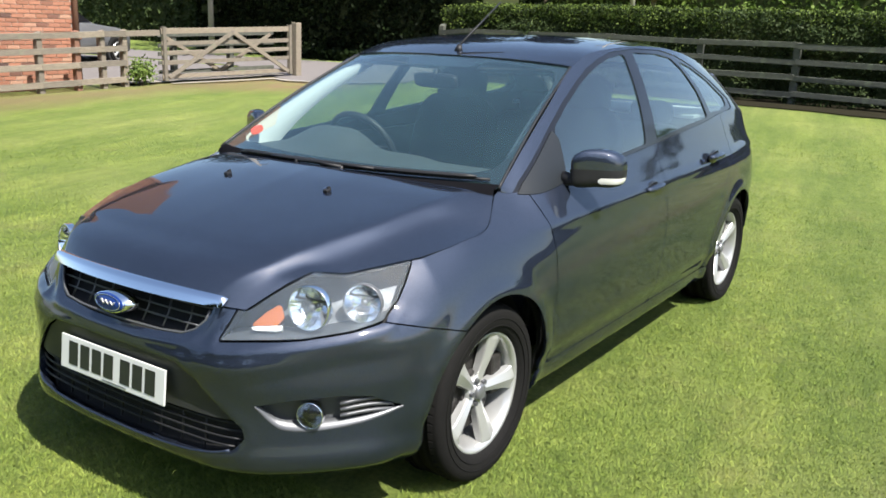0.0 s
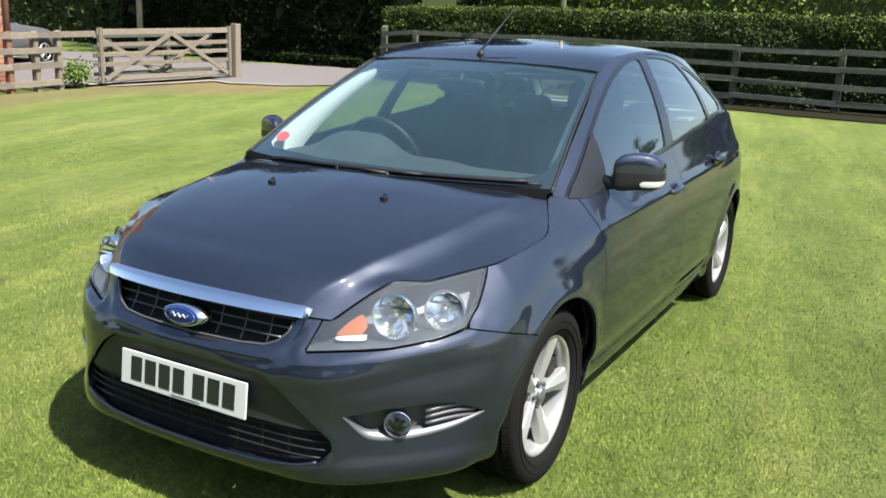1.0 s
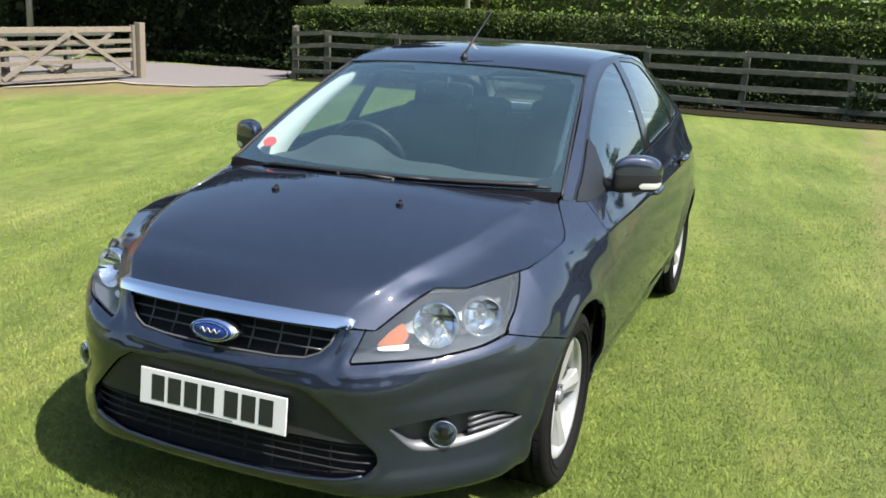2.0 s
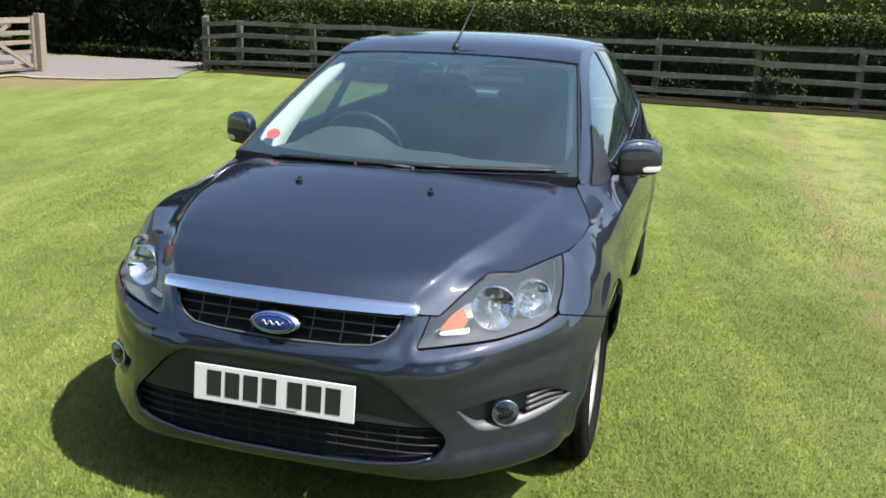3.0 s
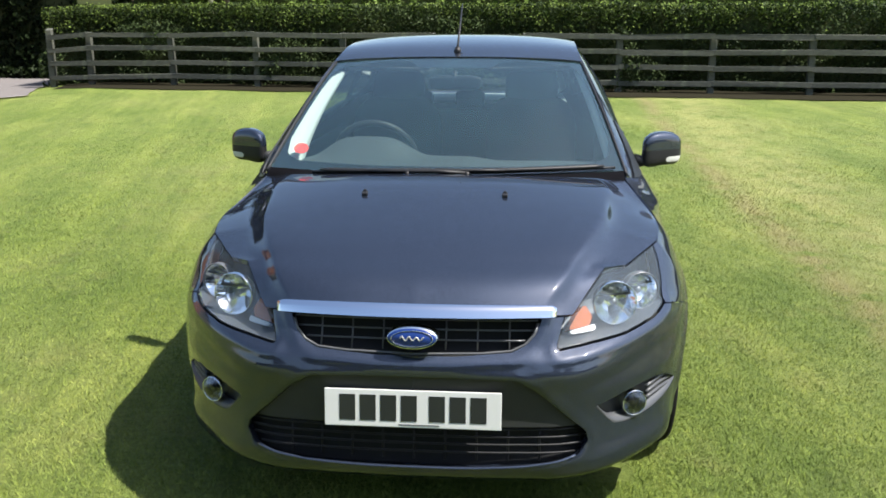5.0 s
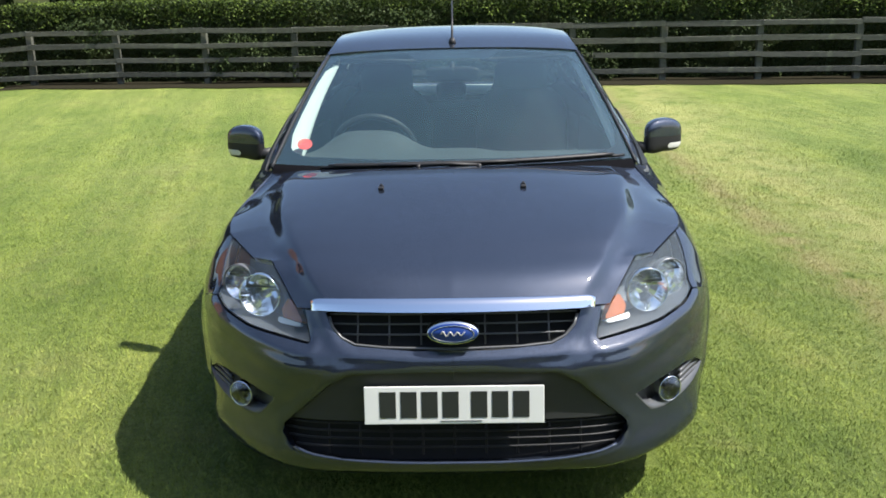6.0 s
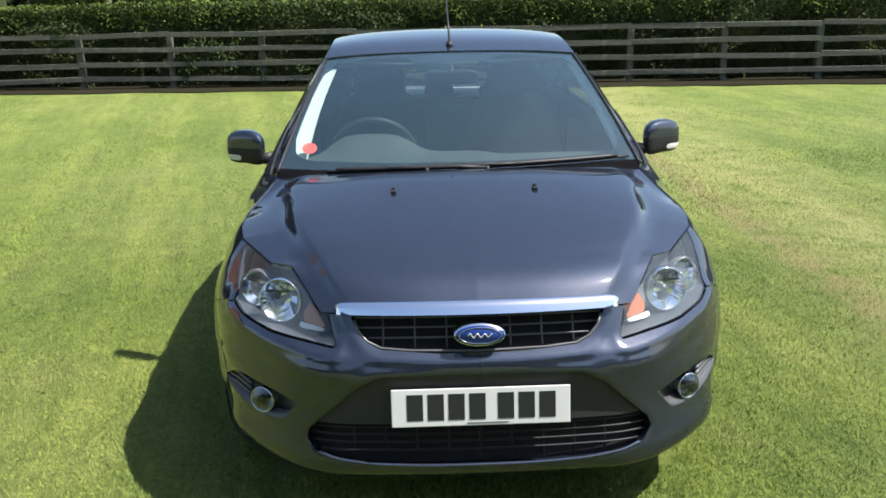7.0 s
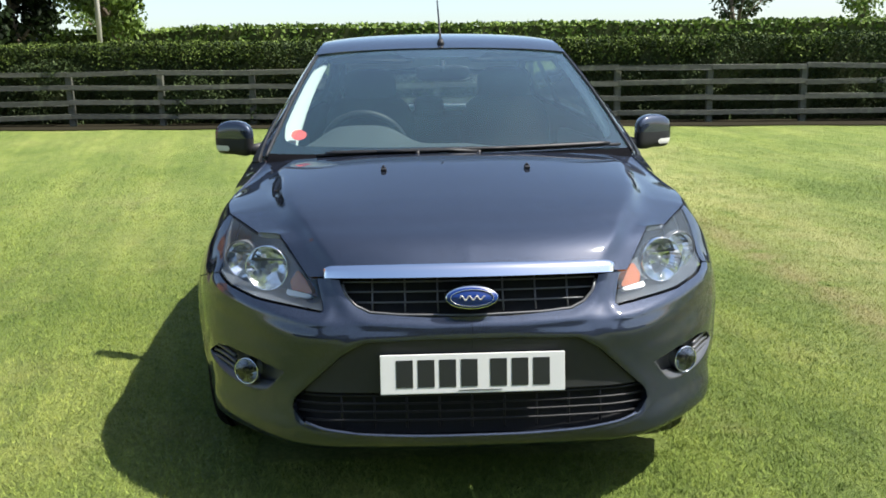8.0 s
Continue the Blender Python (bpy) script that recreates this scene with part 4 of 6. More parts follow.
def body_mesh():
    us = np.concatenate([np.arange(0, 1.45, 0.0125), np.arange(1.45, S_END - 0.02, 0.03), [S_END]])
    vs = np.linspace(0, 1, 66)
    pts, faces, u, v = grid(us, vs, body)
    return np.column_stack([pts, u, v]), faces


BODY_P, BODY_F = body_mesh()


def S(p):
    return p[:, 3]


def Y(p):
    return p[:, 1]


def Z(p):
    return p[:, 2]


# the openings and seams of the lower body, in distance along the plan and height
FOG = [spot(0.55, 0.08, 0.444), spot(0.64, 0.155, 0.462), spot(0.74, 0.265, 0.468), spot(0.79, 0.335, 0.455), spot(0.842, 0.43, 0.408), spot(0.76, 0.29, 0.377), spot(0.66, 0.172, 0.368), spot(0.61, 0.125, 0.378)]


def lamp_gap(p):
    return polygon_gap(S(p), Z(p), LAMP, 0.006)


def arch_gap(p):
    g = np.full(len(p), 9.0)
    for hub in (HUB_F, HUB_R):
        r = np.hypot(Y(p) - hub, np.maximum(Z(p) - HUB_Z, 0) * 0.985) - ARCH
        r = np.where(Z(p) < HUB_Z, np.abs(Y(p) - hub) - ARCH - 0.0 * Z(p), r)
        g = np.minimum(g, r)
    return g


def bumper_seam(p):
    """Negative on the bumper, positive on the wing."""
    seam = Z(p) - (0.682 - 0.28 * (Y(p) - 0.38))
    return np.where(S(p) < s_near(0.812, 0.37), -1.0, np.where(Y(p) > 0.9, 1.0, seam))


DOOR_F = lambda z: 1.262 + 0.06 * ease(0.55, 0.20, z) - 0.03 * ease(0.7, 1.0, z)
DOOR_M = lambda z: 2.335 + 0.0 * z - 0.03 * ease(0.35, 0.2, z)
DOOR_R = lambda z: 3.10 + 0.28 * ease(0.55, 0.95, z)
SILL = 0.285
TAIL = lambda z: 3.93 - 0.06 * ease(0.6, 0.9, z)

# ---- the car: panels ----
CAR = thing("car", "dark grey-blue metallic five-door hatchback parked on the lawn", "car", at=(0, 0, 0))
GAP = 0.0022


def keep_where(*values):
    return np.minimum.reduce(values)


def body_panel(name, rule, mat=PAINT, label="", both=False, depth=0.014):
    """Cuts a panel out of the lower body by a rule that is positive on it."""
    p, f = cut(BODY_P, BODY_F, rule(BODY_P))
    if both:
        return [panel(name, p, f, mat, CAR, label, depth, both=True)]
    return [panel(name, p, f, mat, CAR, label, depth, mirror=m) for m in (False, True)]


def bumper_rule(p):
    return keep_where(-bumper_seam(p) - GAP, lamp_gap(p) - GAP, arch_gap(p), np.where(Y(p) < 0.9, 1.0, -1.0),
                      polygon_gap(p[:, 0], Z(p), GRILLE, 0.004), polygon_gap(p[:, 0], Z(p), LOWER, 0.006), polygon_gap(S(p), Z(p), FOG, 0.004))


body_panel("front_bumper", bumper_rule, PAINT, "body-coloured front bumper with grille openings", True, 0.03)
body_panel("front_wing", lambda p: keep_where(bumper_seam(p) - GAP, lamp_gap(p) - GAP, arch_gap(p), DOOR_F(Z(p)) - Y(p) - GAP, np.where((Z(p) > SILL) | (Y(p) < 0.9), 1.0, Z(p) - SILL)))
FRONT_DOORS = body_panel("front_door", lambda p: keep_where(Y(p) - DOOR_F(Z(p)) - GAP, DOOR_M(Z(p)) - Y(p) - GAP, Z(p) - SILL - GAP))
REAR_DOORS = body_panel("rear_door", lambda p: keep_where(Y(p) - DOOR_M(Z(p)) - GAP, DOOR_R(Z(p)) - Y(p) - GAP, arch_gap(p) - 0.04, Z(p) - SILL - GAP))
body_panel("sill", lambda p: keep_where(SILL - GAP - Z(p), Y(p) - 1.0, 3.4 - Y(p), arch_gap(p)))
body_panel("rear_wing", lambda p: keep_where(np.maximum(Y(p) - DOOR_R(Z(p)) - GAP, np.where((Y(p) > 2.9), 0.038 - arch_gap(p) - GAP, -1)), arch_gap(p), Y(p) - 2.9, np.where(Z(p) > SILL, 1.0, Z(p) - SILL), TAIL(Z(p)) - Y(p) - GAP))
body_panel("tail_panel", lambda p: keep_where(Y(p) - TAIL(Z(p)) - GAP), PAINT, "", True)


def inner_shell():
    """A dark skin just inside the panels, so that seams and openings show black."""
    v = BODY_P[:, 4]
    pts = BODY_P.copy()
    q = body(np.clip(BODY_P[:, 3], 0, S_END), np.clip(v, 0, 1))
    centre = np.column_stack([0.0 * v, np.clip(q[:, 1], 0.9, 3.4), q[:, 2]])
    d = centre - q
    d /= np.maximum(np.linalg.norm(d, axis=1), 1e-6)[:, None]
    pts[:, :3] = q + d * 0.05
    p, f = cut(pts, BODY_F, keep_where(arch_gap(BODY_P) - 0.01, lamp_gap(BODY_P) - 0.012, polygon_gap(S(BODY_P), Z(BODY_P), FOG, 0.01)))
    panel("inner_shell", p, f, VOID, CAR, "unlit black inner structure", both=True, flange=False)


inner_shell()


def arch_liners():
    for hub in (HUB_F, HUB_R):
        for side in (1, -1):
            bm = bmesh.new()
            rings = []
            for k in range(25):
                a = math.pi * (k - 1) / 22
                up = min(max(a, 0), math.pi)
                rings.append([bm.verts.new((side * x, hub + (ARCH + 0.012) * math.cos(up), HUB_Z + (ARCH + 0.012) * math.sin(up) - (0.13 if k in (0, 24) else 0))) for x in (0.52, 0.76 if k in (0, 24) else 0.80)])
            for a, b in zip(rings, rings[1:]):
                bm.faces.new((a[0], b[0], b[1], a[1]))
            bm.faces.new([r[0] for r in rings])
            part("arch_liner", bm, VOID, CAR, "", True)
    bm = bmesh.new()
    box(bm, (1.36, 3.5, 0.04), pose(0, 2.15, 0.23))
    part("floor_pan", bm, VOID, CAR, "dark underside")


arch_liners()

# bonnet: control net from the nose to the screen, middle to edge; a crease runs along its third column
BONNET_ROWS = [
    [(0, 0.052, 0.735), (0.20, 0.06, 0.733), (0.36, 0.09, 0.728), (0.42, 0.115, 0.720), (0.464, 0.142, 0.714)],
    [(0, 0.105, 0.790), (0.22, 0.115, 0.788), (0.41, 0.15, 0.783), (0.46, 0.185, 0.770), (0.514, 0.221, 0.767)],
    [(0, 0.26, 0.850), (0.25, 0.265, 0.848), (0.475, 0.29, 0.842), (0.515, 0.305, 0.818), (0.566, 0.315, 0.812)],
    [(0, 0.39, 0.886), (0.265, 0.395, 0.883), (0.52, 0.40, 0.872), (0.575, 0.40, 0.832), (0.641, 0.381, 0.806)],
    [(0, 0.53, 0.917), (0.28, 0.535, 0.913), (0.575, 0.56, 0.902), (0.632, 0.578, 0.864), (0.766, 0.594, 0.836)],
    [(0, 0.76, 0.962), (0.28, 0.77, 0.956), (0.61, 0.79, 0.936), (0.668, 0.79, 0.894), (0.793, 0.78, 0.856)],
    [(0, 0.85, 0.976), (0.28, 0.865, 0.971), (0.63, 0.93, 0.952), (0.70, 0.94, 0.912), (0.784, 0.945, 0.873)],
    [(0, 0.960, 0.990), (0.28, 0.982, 0.985), (0.60, 1.058, 0.968), (0.655, 1.09, 0.962), (0.706, 1.108, 0.957)],
]


def bonnet(u, v):
    """u from the middle to the edge, v from the nose to the screen, both 0 to 1."""
    cols = []
    knots = [0, 0.4, 0.78, 0.89, 1.0]
    for row in BONNET_ROWS:
        # a soft ridge where the middle meets the flank
        inner, outer = Spline(row[:3], knots[:3])(u), Spline(row[2:], knots[2:])(u)
        ridge = np.where((u < knots[2])[..., None], inner, outer)
        cols.append(0.2 * Spline(row, knots)(u) + 0.8 * ridge)
    rows = np.array(cols)
    along = np.array([0, 0.07, 0.24, 0.40, 0.56, 0.79, 0.90, 1.0])
    out = np.empty(u.shape + (3,))
    # one spline for each column of the grid
    for i in range(u.shape[0]):
        w = float(ease(0.80, 1.0, u[i, 0]))
        out[i] = (1 - w) * Spline(rows[:, i, 0], along)(v[i]) + w * Spline(rows[:, i, 0], along, (2, 3, 4))(v[i])
    return out


def build_bonnet():
    us, vs = np.linspace(0, 1, 49), np.linspace(0, 1, 61)
    pts, faces, u, v = grid(us, vs, bonnet)
    panel("bonnet", pts, [f[::-1] for f in faces], PAINT, CAR, "bonnet with a raised middle and creased flanks", 0.018, both=True)


build_bonnet()


# ---- cabin: screen, roof, sides ----
RAIL = Spline([(0.722, 1.125, 0.972), (0.690, 1.33, 1.09), (0.645, 1.60, 1.232), (0.588, 1.90, 1.372), (0.572, 2.06, 1.418), (0.575, 2.35, 1.447), (0.578, 2.75, 1.452), (0.572, 3.15, 1.425), (0.56, 3.5, 1.372), (0.56, 3.8, 1.29), (0.585, 4.05, 1.17)])
RAIL_BY_Y = Spline(RAIL.p, RAIL.p[:, 1])


def waist(y):
    p = np.array(TOP_POINTS[11:21])
    return Spline(p, p[:, 1])(np.clip(y, 1.13, 4.05))


def cabin_side(y, v):
    lo, hi = waist(y), RAIL_BY_Y(np.clip(y, 1.125, 4.05))
    p = lo + v[..., None] * (hi - lo)
    h = (hi - lo)[..., 2]
    p[..., 0] += 0.24 * h * v * (1 - v)
    return p


SIDE_Y = np.concatenate([np.linspace(1.13, 2.0, 60), np.linspace(2.02, 4.05, 90)])
_sp, _sf, _su, _sv = grid(SIDE_Y, np.linspace(0, 1, 40), cabin_side)
SIDE_P, SIDE_F = np.column_stack([_sp, _su, _sv]), _sf

GLASS_F = [(1.50, 0.995), (1.548, 1.115), (1.572, 1.148), (1.71, 1.218), (1.87, 1.288), (2.0, 1.335), (2.14, 1.374), (2.27, 1.40), (2.40, 1.412), (2.33, 1.24), (2.255, 1.045), (1.80, 1.015)]
GLASS_R = [(2.52, 1.418), (2.80, 1.408), (2.98, 1.385), (3.06, 1.33), (3.13, 1.22), (3.15, 1.10), (2.80, 1.085), (2.395, 1.055), (2.45, 1.24)]
GLASS_Q = [(3.10, 1.365), (3.24, 1.335), (3.44, 1.262), (3.60, 1.165), (3.585, 1.135), (3.45, 1.118), (3.235, 1.118), (3.21, 1.22), (3.15, 1.31)]
FRAME = [(1.16, 0.935), (1.22, 0.982), (1.416, 1.086), (1.55, 1.160), (1.70, 1.236), (1.86, 1.306), (2.0, 1.358), (2.14, 1.396), (2.28, 1.422), (2.55, 1.436), (2.88, 1.426), (3.08, 1.398), (3.28, 1.345), (3.50, 1.262), (3.68, 1.16), (3.665, 1.118), (3.45, 1.09), (2.8, 1.055), (2.25, 1.022), (1.80, 0.995), (1.28, 0.955)]


def side_gap(p, poly, r=0.008):
    return polygon_gap(p[:, 1], p[:, 2], poly, r)


def side_panel(name, rule, mat, label="", push=0.0, depth=0.012, flange=True):
    p, f = cut(SIDE_P, SIDE_F, rule(SIDE_P))
    p = p.copy()
    p[:, 0] += push
    return [panel(name, p, f, mat, CAR, label, depth, mirror=m, flange=flange) for m in (False, True)]


side_panel("side_frame", lambda p: side_gap(p, FRAME), PAINT, "body-coloured pillars and cant rail")
side_panel("window_frame", lambda p: keep_where(-side_gap(p, FRAME) - 0.002, side_gap(p, GLASS_F), side_gap(p, GLASS_R), side_gap(p, GLASS_Q)), GLOSSBLACK, "black window surround and pillar cover", -0.004)
for _n, _g in (("front_door_window", GLASS_F), ("rear_door_window", GLASS_R), ("quarter_window", GLASS_Q)):
    side_panel(_n, lambda p: -side_gap(p, _g) + 0.004, SIDE_GLASS, "tinted side glass", -0.010, flange=False)


def crown(y):
    """Height of the roof's middle."""
    return Spline([(1.83, 1.395), (2.0, 1.437), (2.3, 1.476), (2.7, 1.488), (3.1, 1.470), (3.5, 1.425), (3.95, 1.345)], [1.83, 2.0, 2.3, 2.7, 3.1, 3.5, 3.95])(y)[..., 1]


def roof(u, v):
    """u from the middle to the rail, v from the screen to the tail."""
    ye = 1.905 + v * (3.86 - 1.905)
    edge = RAIL_BY_Y(ye)
    yc = 1.84 + v * (3.95 - 1.84)
    x = edge[..., 0] * u
    y = yc + (ye - yc) * u**2
    c = crown(yc)
    z = c + (edge[..., 2] - c) * (0.75 * u**2.2 + 0.25 * u**8)
    return np.stack([x, y, z], -1)


def build_roof():
    pts, faces, _, _ = grid(np.linspace(0, 1, 31), np.linspace(0, 1, 50), roof)
    panel("roof", pts, [f[::-1] for f in faces], PAINT, CAR, "", 0.012, both=True)


build_roof()

SCREEN_TOP = lambda u: np.stack([0.576 * u, 1.832 + 0.07 * u**2, 1.390 - 0.022 * u**2.5], -1)
SCREEN_LOW = lambda u: np.stack([0.715 * u, 0.985 + 0.135 * u**2, 0.972 + 0.0 * u], -1)


def screen(u, v):
    a, b = SCREEN_LOW(u), SCREEN_TOP(u)
    p = a + v[..., None] * (b - a)
    bow = 0.035 * np.sin(np.pi * v) * (1 - 0.5 * u**2)
    p[..., 1] -= bow * 0.4
    p[..., 2] += bow * 0.9
    return p


def build_screen():
    us, vs = np.linspace(0, 1, 41), np.linspace(0, 1, 41)
    pts, faces, u, v = grid(us, vs, screen)
    pts = np.column_stack([pts, u, v])
    faces = [f[::-1] for f in faces]
    clear = polygon_gap(u, v, [(-1, 0.085), (0.40, 0.085), (0.84, 0.10), (0.93, 0.14), (0.962, 0.25), (0.968, 0.60), (0.955, 0.86), (0.90, 0.945), (0.6, 0.965), (0.37, 0.965), (0.28, 0.885), (-1, 0.885)], 0.01)
    panel("windscreen", pts, faces, GLASS, CAR, "clear curved laminated windscreen", both=True, flange=False)
    p, f = cut(pts, faces, clear)
    low = p.copy()
    low[:, 2] -= 0.004
    panel("screen_border", low, f, GLOSSBLACK, CAR, "black printed edge of the windscreen", both=True, flange=False)
    # black seal along the pillars
    for side in (1, -1):
        bm = bmesh.new()
        tube(bm, [(side * (x + 0.004), y, z + 0.002) for x, y, z in screen(np.ones(24), np.linspace(0, 1, 24))], 0.006, 6)
        part("seal", bm, BLACK, CAR, "", True)


build_screen()


def build_hatch():
    """The tailgate with its window, closing the cabin at the back."""
    def surf(u, v):
        top = np.stack([0.56 * u, 3.95 - 0.09 * u**2, 1.335 - 0.05 * u**2], -1)
        low = np.stack([0.70 * u, 4.26 - 0.2 * u**2, 1.03 + 0.03 * u**2], -1)
        return top + v[..., None] * (low - top)

    pts, faces, u, v = grid(np.linspace(0, 1, 21), np.linspace(0, 1, 21), surf)
    pts = np.column_stack([pts, u, v])
    faces = [f[::-1] for f in faces]
    hole = polygon_gap(u, v, [(-1, 0.12), (0.8, 0.12), (0.86, 0.2), (0.86, 0.8), (0.8, 0.88), (-1, 0.88)], 0.02)
    p, f = cut(pts, faces, hole)
    panel("tailgate", p, f, PAINT, CAR, "", 0.03, both=True)
    p, f = cut(pts, faces, -hole + 0.005)
    p[:, 1] -= 0.006
    panel("rear_window", p, f, REAR_GLASS, CAR, "heated rear window glass", both=True, flange=False)


build_hatch()

# ---- the car: lamps, grille, wheels, fittings ----
SIDES = ((False, 1), (True, -1))


def ring_mesh(profile, turns=48, axis="x", ridges=0.0):
    """A lathe: profile of (radius, along), turned about the axis through the origin; ridges: depth of its fluting."""
    verts, faces = [], []
    n = len(profile)
    for i in range(turns):
        a = math.tau * i / turns
        for r, h in profile:
            h2 = h - ridges * (i % 4 < 2) * (-0.058 < h < -0.01)
            verts.append((h2, r * math.cos(a), r * math.sin(a)))
    for i in range(turns):
        j = (i + 1) % turns
        faces += [(i * n + k, j * n + k, j * n + k + 1, i * n + k + 1) for k in range(n - 1)]
    return verts, faces


def placed(ob, m):
    ob.matrix_local = m
    return ob


def facing_pose(at, way):
    """A pose whose x axis points along way."""
    return Matrix.Translation(at) @ Vector(way).to_track_quat("X", "Z").to_matrix().to_4x4()


def bowl_mesh(r, deep, seed):
    """A lamp bowl of polished sectors, each cut at its own tilt, with steps between them, inside a plain rim."""
    rnd = random.Random(seed)
    verts, faces = [], []
    rings = [(1.0, 0.0), (0.70, 0.52), (0.28, 0.93)]
    n, fine = 6, 6
    turn = rnd.random()
    for k in range(n):
        lift = [rnd.uniform(-0.13, 0.13) * deep for _ in rings]
        tilt = [rnd.uniform(-0.16, 0.16) * deep for _ in rings]
        start = len(verts)
        for i in range(fine + 1):
            a = math.tau * (k + i / fine) / n + turn
            for j, (q, d) in enumerate(rings):
                h = -deep * d + (lift[j] + tilt[j] * (2 * i / fine - 1)) * (j > 0)
                verts.append((h, r * q * math.cos(a), r * q * math.sin(a)))
        m = len(rings)
        for i in range(fine):
            for j in range(m - 1):
                c = start + i * m + j
                faces.append((c, c + m, c + m + 1, c + 1))
    c = len(verts)
    for i in range(24):
        a = math.tau * i / 24
        verts.append((-deep * 0.95, 0.3 * r * math.cos(a), 0.3 * r * math.sin(a)))
    faces.append(tuple(range(c, c + 24)))
    bm = bmesh.new()
    made = [bm.verts.new(v) for v in verts]
    for f in faces:
        bm.faces.new([made[i] for i in f])
    bmesh.ops.remove_doubles(bm, verts=bm.verts[:], dist=0.0003)
    return bm


def build_headlights():
    region = -lamp_gap(BODY_P) - 0.0035
    p, f = cut(BODY_P, BODY_F, region)
    for mirror, side in SIDES:
        lens = panel("headlight", p, f, LENS, CAR, "clear wedge-shaped headlight lens", 0.006, mirror=mirror)
        back = p.copy()
        back[:, :3] += np.array([-0.062, 0.115, -0.006])
        panel("lamp_housing", back, f, BEZEL, lens, "silver grey lamp housing", mirror=mirror, fold=(0.058, -0.108, 0.003))
        for at, way, r, name in (((0.600, 0.262, 0.716), (0.22, -1, 0.10), 0.064, "main_reflector"), ((0.695, 0.394, 0.718), (0.42, -1, 0.10), 0.057, "dipped_reflector")):
            at = (side * at[0], at[1], at[2])
            way = (side * way[0], way[1], way[2])
            bm = bowl_mesh(r, 0.055 if r > 0.06 else 0.05, 3 if r > 0.06 else 5)
            bowl = part(name, bm, REFLECTOR, lens, "bright faceted lamp reflector")
            placed(bowl, facing_pose(at, way))
            v, fc = ring_mesh([(r * 1.0, -0.012), (r * 1.0, 0.003), (r * 1.035, 0.006), (r * 1.07, 0.002), (r * 1.07, -0.02)], 48)
            placed(piece("reflector_rim", v, fc, CHROME if r > 0.06 else SATIN, lens, "narrow bright rim", True), facing_pose(at, way))
            bm = bmesh.new()
            bmesh.ops.create_uvsphere(bm, u_segments=16, v_segments=10, radius=0.012, matrix=pose(-0.022, 0, 0))
            rod(bm, (-0.055, 0, 0), (-0.022, 0, 0), 0.009)
            bulb = part("bulb", bm, SATIN, lens, "", True)
            placed(bulb, facing_pose(at, way))
            bm = bmesh.new()
            box(bm, (0.006, 1.7 * r, 0.007), pose(-0.012, 0, 0.40 * r), 0.002)
            placed(part("lamp_shade", bm, BEZEL, lens, "grey bar across the reflector"), facing_pose(at, way))
        # amber turn lamp in the inner corner, over a clear strip
        q, g = cut(BODY_P, BODY_F, -polygon_gap(S(BODY_P), Z(BODY_P), [spot(0.492, 0.048, 0.662), spot(0.572, 0.095, 0.666), spot(0.588, 0.108, 0.684), spot(0.578, 0.100, 0.716), spot(0.535, 0.072, 0.694)], 0.003))
        q = q.copy()
        q[:, :3] += np.array([-0.005, 0.055, -0.004])
        panel("indicator", q, g, AMBER, lens, "orange turn signal lens", 0.03, mirror=mirror)
        q, g = cut(BODY_P, BODY_F, -polygon_gap(S(BODY_P), Z(BODY_P), [spot(0.478, 0.04, 0.648), spot(0.578, 0.10, 0.650), spot(0.596, 0.112, 0.663), spot(0.50, 0.05, 0.657)], 0.001))
        q = q.copy()
        q[:, :3] += np.array([-0.003, 0.053, -0.003])
        panel("side_lamp", q, g, LAMP_WHITE, lens, "bright strip below the turn signal", 0.012, mirror=mirror)


build_headlights()


def along_front(x, z, back=0.0):
    """A point on the nose at x and z, set back."""
    x = float(x)
    p = PLAN(s_near(abs(x), float(_P[np.argmin(np.abs(_P[:1200, 0] - abs(x))), 1])))
    inn = float(FRONT_IN(np.array(z))[1])
    return Vector((x, float(p[1]) + inn + back, z))


